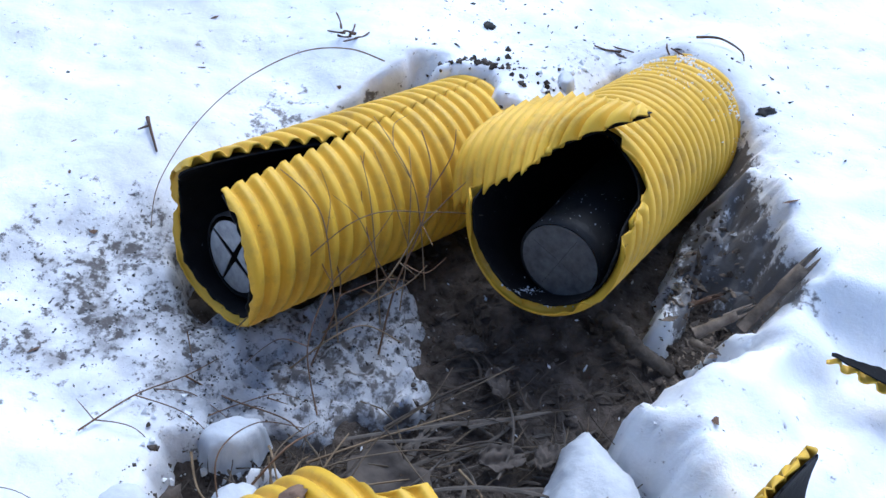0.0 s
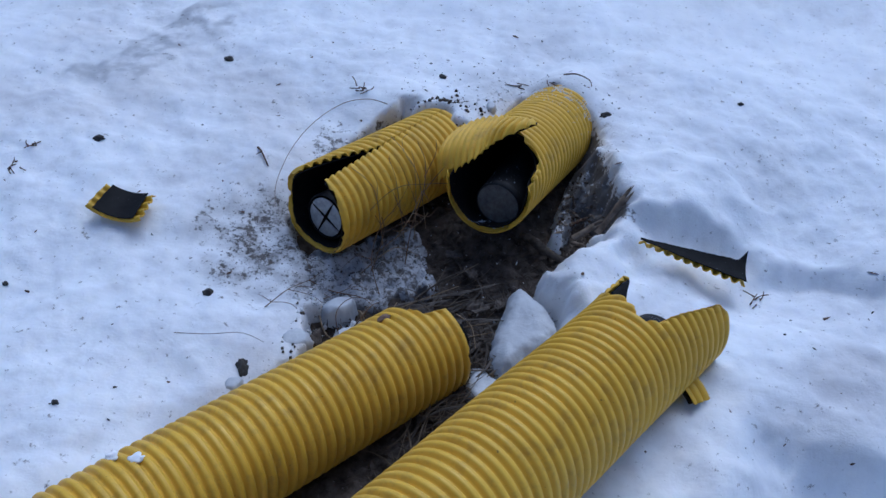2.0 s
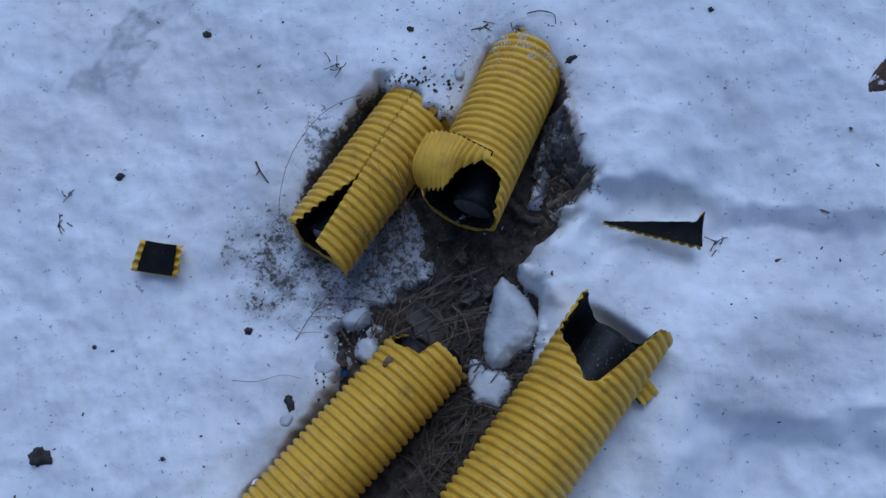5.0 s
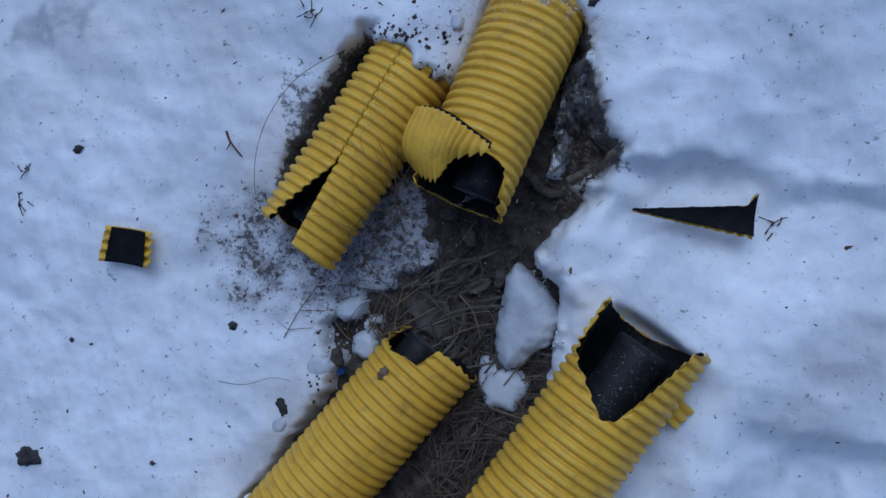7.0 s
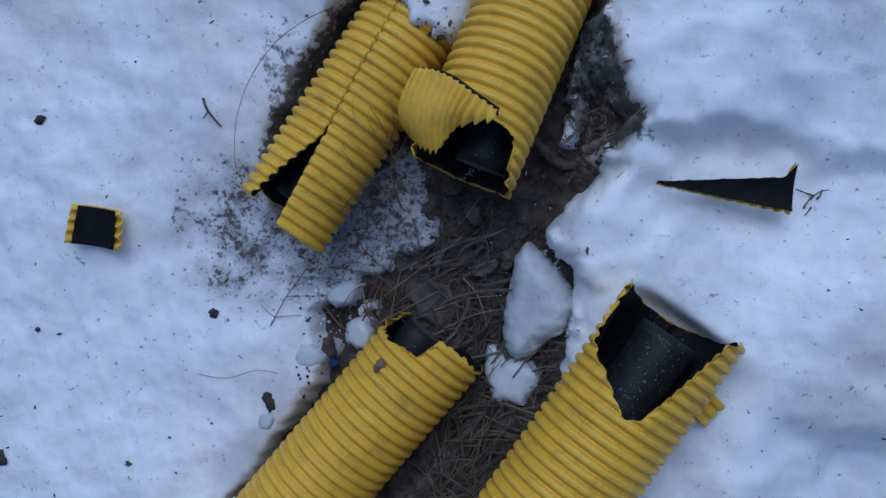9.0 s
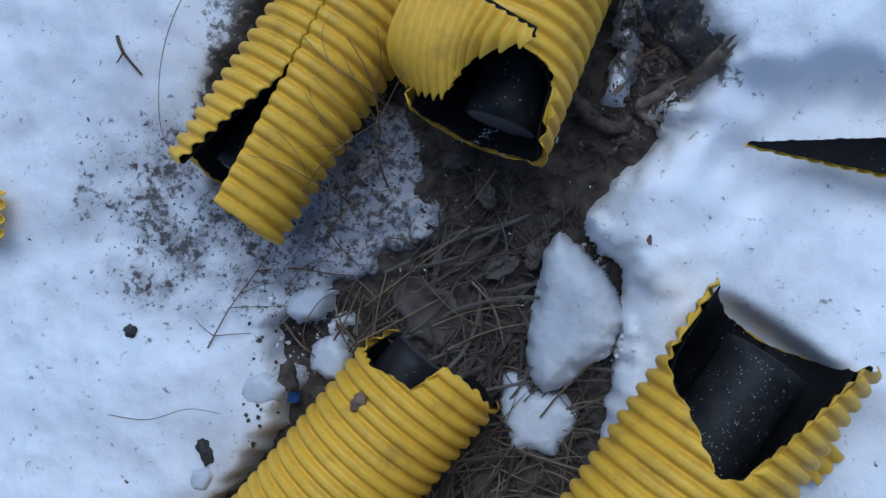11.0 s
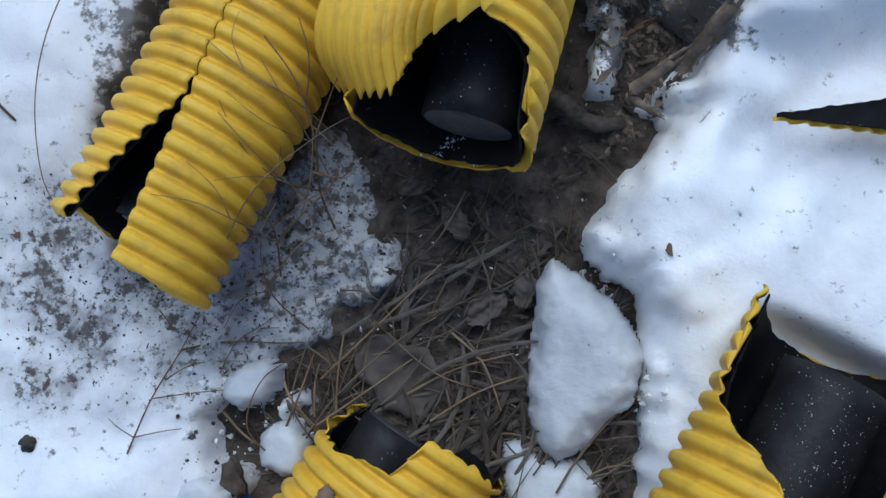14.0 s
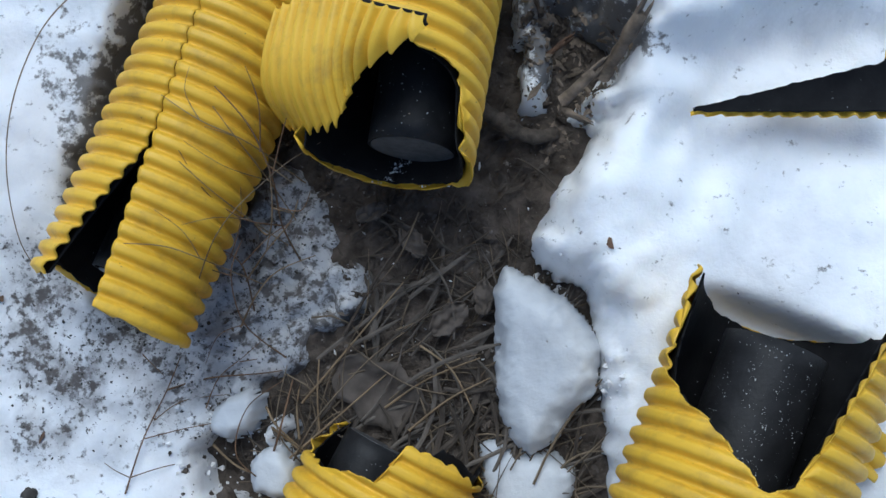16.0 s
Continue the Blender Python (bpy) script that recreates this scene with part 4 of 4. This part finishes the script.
def bark_log():
    """A tapered weathered stub of wood, half sunk, with snow caught in its bark."""
    a, b = Vector((0.520, 0.252, 0.0)), Vector((0.612, 0.336, 0.0))
    a.z, b.z = z_snow(a.x, a.y) - 0.008, z_snow(b.x, b.y) + 0.003
    d = (b - a).normalized()
    s_ = d.cross(Vector((0, 0, 1))).normalized()
    u = s_.cross(d)
    verts, faces, n, m = [], [], 34, 30
    for i in range(n + 1):
        f = i / n
        r = 0.006 + 0.019 * min(1.0, f * 1.6) ** 0.8
        if f > 0.93:
            r *= math.sqrt(max(0.05, 1 - ((f - 0.93) / 0.075) ** 2))
        for j in range(m):
            q = 2 * math.pi * j / m
            rr = r * (1 + 0.16 * noise.fractal(Vector((math.cos(q) * 1.6, math.sin(q) * 1.6, f * 3)), 0.7, 2.0, 4))
            verts.append(a.lerp(b, f) + s_ * (rr * math.cos(q)) + u * (rr * math.sin(q) * 0.8))
    for i in range(n):
        for j in range(m):
            k = (j + 1) % m
            faces.append((i * m + j, i * m + k, (i + 1) * m + k, (i + 1) * m + j))
    faces += [tuple(range(m)), tuple(range(n * m, (n + 1) * m))]
    thing("wood_stub", mesh_from("wood_stub", verts, faces, SNOWY_BARK), "weathered reddish brown stub of wood sunk in snow", "wood")


bark_log()


def withered_leaf(outline_len, width, at, heading, tilt, label, seed):
    verts, faces, n, m = [], [], 22, 10
    turn = pose(*at, tilt, 6, heading)
    for i in range(n + 1):
        f = i / n
        half = width * math.sin(math.pi * (0.06 + 0.9 * f)) ** 0.6 * (1 + 0.35 * n3(f * 5, seed) + 0.2 * n3(f * 17, seed))
        for j in range(m + 1):
            v = 2 * j / m - 1
            z = 0.003 * v * v + 0.005 * n3(f * 4, v * 2, seed) + 0.0008 * math.cos(f * 30 - abs(v) * 8)
            verts.append(turn @ Vector(((f - 0.5) * outline_len, v * half / 2, z)))
    for i in range(n):
        for j in range(m):
            k = i * (m + 1) + j
            faces.append((k, k + 1, k + m + 2, k + m + 1))
    thicken(thing("withered_leaf", mesh_from("withered_leaf", verts, faces, LEAF), label, "leaf", "withered leaves"), 0.0006)


withered_leaf(0.070, 0.044, (-0.031, -0.088, -0.049), -38, 8, "large withered grey brown leaf on wet soil", 1.0)
withered_leaf(0.03, 0.018, (0.022, -0.045, -0.043), 30, 12, "small withered leaf on wet soil", 2.0)
withered_leaf(0.024, 0.014, (0.048, -0.035, -0.043), 80, -10, "small withered leaf on wet soil", 3.0)
withered_leaf(0.026, 0.015, (0.005, 0.01, -0.044), 120, 8, "small withered leaf on wet soil", 4.0)
withered_leaf(0.022, 0.013, (-0.02, 0.035, -0.044), 10, 8, "small withered leaf on wet soil", 5.0)


def bottle_cap():
    at = Vector((-0.140, -0.164, -0.040))
    bm = bmesh.new()
    bmesh.ops.create_cone(bm, cap_ends=True, segments=24, radius1=0.0068, radius2=0.0062, depth=0.006)
    bmesh.ops.bevel(bm, geom=[e for e in bm.edges if abs(e.verts[0].co.z - e.verts[1].co.z) < 1e-5], offset=0.0008, segments=2, affect="EDGES")
    bm.transform(pose(at.x, at.y, at.z, 24, 10, 0))
    me = bpy.data.meshes.new("bottle_cap")
    bm.to_mesh(me)
    bm.free()
    me.materials.append(BLUE)
    thing("bottle_cap", me, "small crumpled blue plastic cap in dirty snow", "cap")


bottle_cap()


def on_duct(p, d, r, s, angle):
    d, side, up = axes(d)
    a = radians(angle)
    n = side * math.sin(a) + up * math.cos(a)
    return Vector(p) + d * s + n * r, n


def daub(p, d, r, s, angle, size, mat, name, label, category):
    """A small uneven daub stuck on a duct's back."""
    c, n = on_duct(p, d, r - 0.0015, s, angle)
    bm = bmesh.new()
    bmesh.ops.create_icosphere(bm, subdivisions=3, radius=size)
    for v in bm.verts:
        v.co *= 1 + 0.45 * noise.fractal(v.co / size * 1.3 + Vector((s * 90, angle, 0)), 0.7, 2.0, 4)
        v.co.z *= 0.55
    bm.transform(Matrix.Translation(c) @ n.to_track_quat("Z", "Y").to_matrix().to_4x4())
    me = bpy.data.meshes.new(name)
    bm.to_mesh(me)
    bm.free()
    me.materials.append(mat)
    me.polygons.foreach_set("use_smooth", [True] * len(me.polygons))
    thing(name, me, label, category)


daub(C_P, C_D, C_R, 0.036, -27, 0.0065, MUD, "mud_daub", "reddish brown mud stuck on a yellow duct", "mud")
daub(C_P, C_D, C_R, -0.275, -38, 0.0075, SNOW, "snow_crumb", "white crumb of snow on a yellow duct", "snow crumb")
daub(C_P, C_D, C_R, -0.262, -14, 0.0065, SNOW, "snow_crumb", "white crumb of snow on a yellow duct", "snow crumb")
daub(C_P, C_D, C_R, -0.19, -80, 0.006, SNOW, "snow_crumb", "white crumb of snow beside a yellow duct", "snow crumb")


def frost(p, d, r, s0, s1, mid, spread, count, label, size=0.0012):
    """Frost crumbs lying in the bottom of a duct's mouth."""
    verts, faces = [], []
    for _ in range(count):
        s, a = rng.uniform(s0, s1), rng.gauss(mid, spread)
        if n3(s * 70, a * 0.07, 3.0) + 0.5 * n3(s * 260, a * 0.3, 5.0) < 0.05:
            continue
        c, n = on_duct(p, d, r - 0.0074, s, a)
        q = size * (0.12 + 0.9 * rng.random() ** 2.5)
        spin = Euler((rng.uniform(0, 6), rng.uniform(0, 6), rng.uniform(0, 6))).to_matrix()
        b = len(verts)
        verts += [c + spin @ Vector(v) * q for v in ((1, 0, 0), (-1, 0.2, 0), (0, 1, 0.2), (0, -1, 0), (0, 0, 0.8), (0.1, 0, -0.8))]
        for u, v in ((0, 2), (2, 1), (1, 3), (3, 0)):
            faces += [(b + u, b + v, b + 4), (b + v, b + u, b + 5)]
    thing("frost_crumbs", mesh_from("frost_crumbs", verts, faces, SNOW, False), label, "frost", kind="stuff")


frost(B_P, B_D, B_R * 1.14 - 0.001, -0.156, -0.132, 178, 16, 900, "white frost crumbs in a duct's mouth", 0.0010)
frost(B_P, B_D, B_R + 0.0070, 0.06, 0.10, -6, 38, 2400, "fine snow dust on a yellow duct's buried end", 0.0014)
frost(B_P, B_D, B_R + 0.0070, 0.02, 0.065, -8, 30, 600, "fine snow dust on a yellow duct's back", 0.0010)


frost((0.1311, -0.25, 0.0290), D_D, 0.0310 + 0.0074, 0.03, 0.178, 0, 36, 2000, "white frost specks on a black cable end", 0.00055)
frost(D_P, D_D, D_R, 0.13, 0.195, 150, 45, 500, "white frost specks inside a ripped duct", 0.0005)
frost(B_CABLE, B_WAY, 0.0280 + 0.0074, -0.14, -0.08, 0, 40, 260, "white frost specks on a black cable end", 0.0005)


def crumb_row(a, b, width, count, size, mat, label, category):
    """Crumbs strewn along a line on the snow or soil."""
    verts, faces = [], []
    a, b = Vector(a), Vector(b)
    for _ in range(count):
        q = a.lerp(b, rng.random())
        x, y = q.x + rng.gauss(0, width), q.y + rng.gauss(0, width)
        z = max(z_snow(x, y), z_soil(x, y))
        r = size * (0.2 + rng.random() ** 2.5)
        spin = Euler((rng.uniform(0, 6), rng.uniform(0, 6), rng.uniform(0, 6))).to_matrix()
        n = len(verts)
        verts += [Vector((x, y, z + r * 0.2)) + spin @ Vector(v) * r for v in ((1, 0, 0), (-1, 0.3, 0), (0, 0.8, 0.2), (0.2, -1, 0), (0, 0, 0.8), (0.1, 0, -0.8))]
        for u, v in ((0, 2), (2, 1), (1, 3), (3, 0)):
            faces += [(n + u, n + v, n + 4), (n + v, n + u, n + 5)]
    thing("earth_crumbs", mesh_from("earth_crumbs", verts, faces, mat, False), label, category, kind="stuff")


crumb_row((-0.215, 0.045), (-0.125, 0.215), 0.008, 260, 0.0042, SOIL, "dark earth crumbs along a duct's side", "earth crumbs")
crumb_row((-0.115, 0.225), (-0.02, 0.235), 0.010, 110, 0.0034, SOIL, "dark earth crumbs behind a duct", "earth crumbs")
crumb_row((-0.03, 0.22), (0.0, 0.30), 0.010, 60, 0.003, SNOW, "crumbs of snow between two ducts", "snow crumbs")
crumb_row((-0.155, -0.12), (-0.165, -0.21), 0.010, 60, 0.0028, SOIL, "dark earth crumbs beside a duct", "earth crumbs")
crumb_row((-0.235, -0.03), (-0.10, -0.06), 0.020, 420, 0.0011, STONE, "black grit in thin slushy snow", "grit")
crumb_row((-0.125, -0.02), (-0.06, 0.045), 0.012, 300, 0.0012, STONE, "black grit in thin slushy snow", "grit")
crumb_row((0.125, 0.09), (0.12, 0.20), 0.012, 120, 0.0034, SOIL, "dark earth crumbs along a duct's side", "earth crumbs")
crumb_row((-0.16, -0.10), (-0.11, -0.13), 0.018, 90, 0.0036, SNOW, "crumbs of snow beside a duct end", "snow crumbs")
crumb_row((0.09, -0.02), (0.12, -0.12), 0.006, 70, 0.003, SNOW, "crumbs of snow fallen from the rim", "snow crumbs")
stalk([(-0.092, -0.055, -0.04), (-0.108, -0.03, -0.01), (-0.104, 0.0, 0.018), (-0.09, 0.02, 0.03)], 0.0008, "branched dry reddish stalk at a duct's side",
      branches=[[(-0.108, -0.03, -0.01), (-0.125, -0.035, -0.005), (-0.14, -0.052, -0.015)], [(-0.104, 0.0, 0.018), (-0.118, 0.01, 0.035), (-0.12, 0.035, 0.05)]])
stalk([(-0.115, -0.14, -0.045), (-0.128, -0.115, -0.02), (-0.118, -0.085, -0.022), (-0.095, -0.07, -0.035)], 0.0008, "dry reddish stalk bent over snow lumps")
stalk([(-0.06, -0.1, -0.045), (-0.05, -0.06, -0.035), (-0.03, -0.03, -0.03), (-0.025, 0.01, -0.04)], 0.0007, "thin pale straw on wet soil", STRAW)
stalk([(0.03, -0.10, -0.05), (-0.01, -0.085, -0.036), (-0.05, -0.05, -0.04)], 0.0010, "pale straw on wet soil", STRAW)


# ---------- branched weeds over the snow and the split duct ----------
def weed_stalk(run, branches, r, label, lift, mat):
    """A branched stalk given in plan, held lift(x, y) high."""
    def raise_up(pts):
        return [(x, y, lift(x, y)) for x, y in pts]
    stalk(raise_up(run), r, label, mat, [raise_up(b) for b in branches])


def over_snow(x, y):
    return max(z_snow(x, y), z_soil(x, y)) + 0.004 + 0.004 * n3(x * 60, y * 60, 4.0)


weed_stalk([(-0.205, -0.129), (-0.189, -0.095), (-0.173, -0.065), (-0.162, -0.044)],
           [[(-0.189, -0.095), (-0.158, -0.092), (-0.134, -0.092)], [(-0.201, -0.119), (-0.211, -0.113), (-0.220, -0.107)],
            [(-0.201, -0.119), (-0.177, -0.115), (-0.158, -0.116)], [(-0.182, -0.084), (-0.164, -0.074), (-0.137, -0.074)]],
           0.0009, "branched dry weed stalk lying over dirty snow", over_snow, REDTWIG)
weed_stalk([(-0.173, -0.065), (-0.149, -0.061), (-0.112, -0.063), (-0.099, -0.063)],
           [[(-0.151, -0.081), (-0.143, -0.062), (-0.121, -0.050), (-0.109, -0.039)], [(-0.184, -0.039), (-0.173, -0.055)], [(-0.125, -0.053), (-0.112, -0.053)]],
           0.0010, "branched dry weed stalk lying over dirty snow", over_snow, REDTWIG)


def over_litter(x, y):
    return max(z_snow(x, y), z_soil(x, y)) + 0.014 + 0.008 * n3(x * 30, y * 30, 9.0)


for run, label in (([(-0.100, -0.123), (-0.063, -0.100), (-0.020, -0.072)], "long tan straw bridging the wet soil"),
                   ([(-0.077, -0.113), (-0.074, -0.084), (-0.070, -0.059)], "tan straw standing over wet soil"),
                   ([(-0.110, -0.086), (-0.101, -0.100), (-0.086, -0.122)], "thick tan straw beside a duct end"),
                   ([(-0.104, -0.100), (-0.097, -0.111), (-0.087, -0.124)], "tan straw beside a duct end"),
                   ([(-0.086, -0.087), (-0.051, -0.057), (-0.005, -0.016)], "long tan straw bridging the wet soil"),
                   ([(-0.092, -0.111), (-0.090, -0.090), (-0.089, -0.074)], "tan straw standing over wet soil"),
                   ([(-0.150, -0.106), (-0.134, -0.126), (-0.098, -0.138)], "thin tan stalk bent over snow lumps"),
                   ([(-0.030, -0.098), (0.002, -0.083), (0.040, -0.074)], "tan straw lying on wet soil"),
                   ([(-0.015, -0.115), (0.015, -0.098), (0.045, -0.088)], "tan straw lying on wet soil"),
                   ([(0.000, -0.060), (0.020, -0.080), (0.030, -0.110)], "tan straw lying on wet soil")):
    stalk([(x, y, over_litter(x, y)) for x, y in run], 0.0013, label, TAN)


def over_duct(x, y):
    """Height just above the split duct's back, or above the ground beside it."""
    (px, py, pz), (dx, dy, dz), r, _ = DUCTS[0]
    run = math.hypot(dx, dy)
    along = ((x - px) * dx + (y - py) * dy) / run
    across = abs(-(x - px) * dy + (y - py) * dx) / run
    if across > r + 0.012:
        return -0.03
    return pz + along * dz / run + math.sqrt(max(0.0, (r + 0.004) ** 2 - across ** 2))


for run, branches in (([(-0.078, 0.020), (-0.088, 0.034), (-0.099, 0.050), (-0.112, 0.068)], [[(-0.088, 0.034), (-0.100, 0.034), (-0.116, 0.030)]]),
                      ([(-0.070, 0.036), (-0.074, 0.058), (-0.082, 0.082), (-0.090, 0.100)], [[(-0.074, 0.058), (-0.090, 0.064), (-0.108, 0.080)], [(-0.082, 0.082), (-0.096, 0.088)]]),
                      ([(-0.098, -0.004), (-0.112, 0.010), (-0.126, 0.018), (-0.146, 0.022)], [[(-0.112, 0.010), (-0.116, 0.026), (-0.128, 0.040)]]),
                      ([(-0.060, 0.060), (-0.076, 0.078), (-0.098, 0.092), (-0.118, 0.110)], [[(-0.098, 0.092), (-0.104, 0.110), (-0.100, 0.126)]])):
    weed_stalk(run, branches, 0.0007, "branched dry tan stalk leaning on a split duct", over_duct, TAN)
for run, branches in (([(-0.110, 0.000, -0.030), (-0.088, 0.016, -0.012), (-0.066, 0.030, 0.002), (-0.056, 0.042, 0.012)], [[(-0.088, 0.016, -0.012), (-0.078, 0.030, 0.004), (-0.072, 0.044, 0.016)]]),
                      ([(-0.096, 0.036, -0.020), (-0.084, 0.026, -0.008), (-0.074, 0.040, 0.010), (-0.068, 0.064, 0.026)], [[(-0.074, 0.040, 0.010), (-0.060, 0.034, 0.008)], [(-0.068, 0.064, 0.026), (-0.056, 0.052, 0.020)]]),
                      ([(-0.120, -0.030, -0.036), (-0.100, -0.010, -0.020), (-0.082, 0.002, -0.014), (-0.060, 0.010, -0.030)], [])):
    stalk(run, 0.0010, "dry tan stalk beside a split duct", TAN, branches)
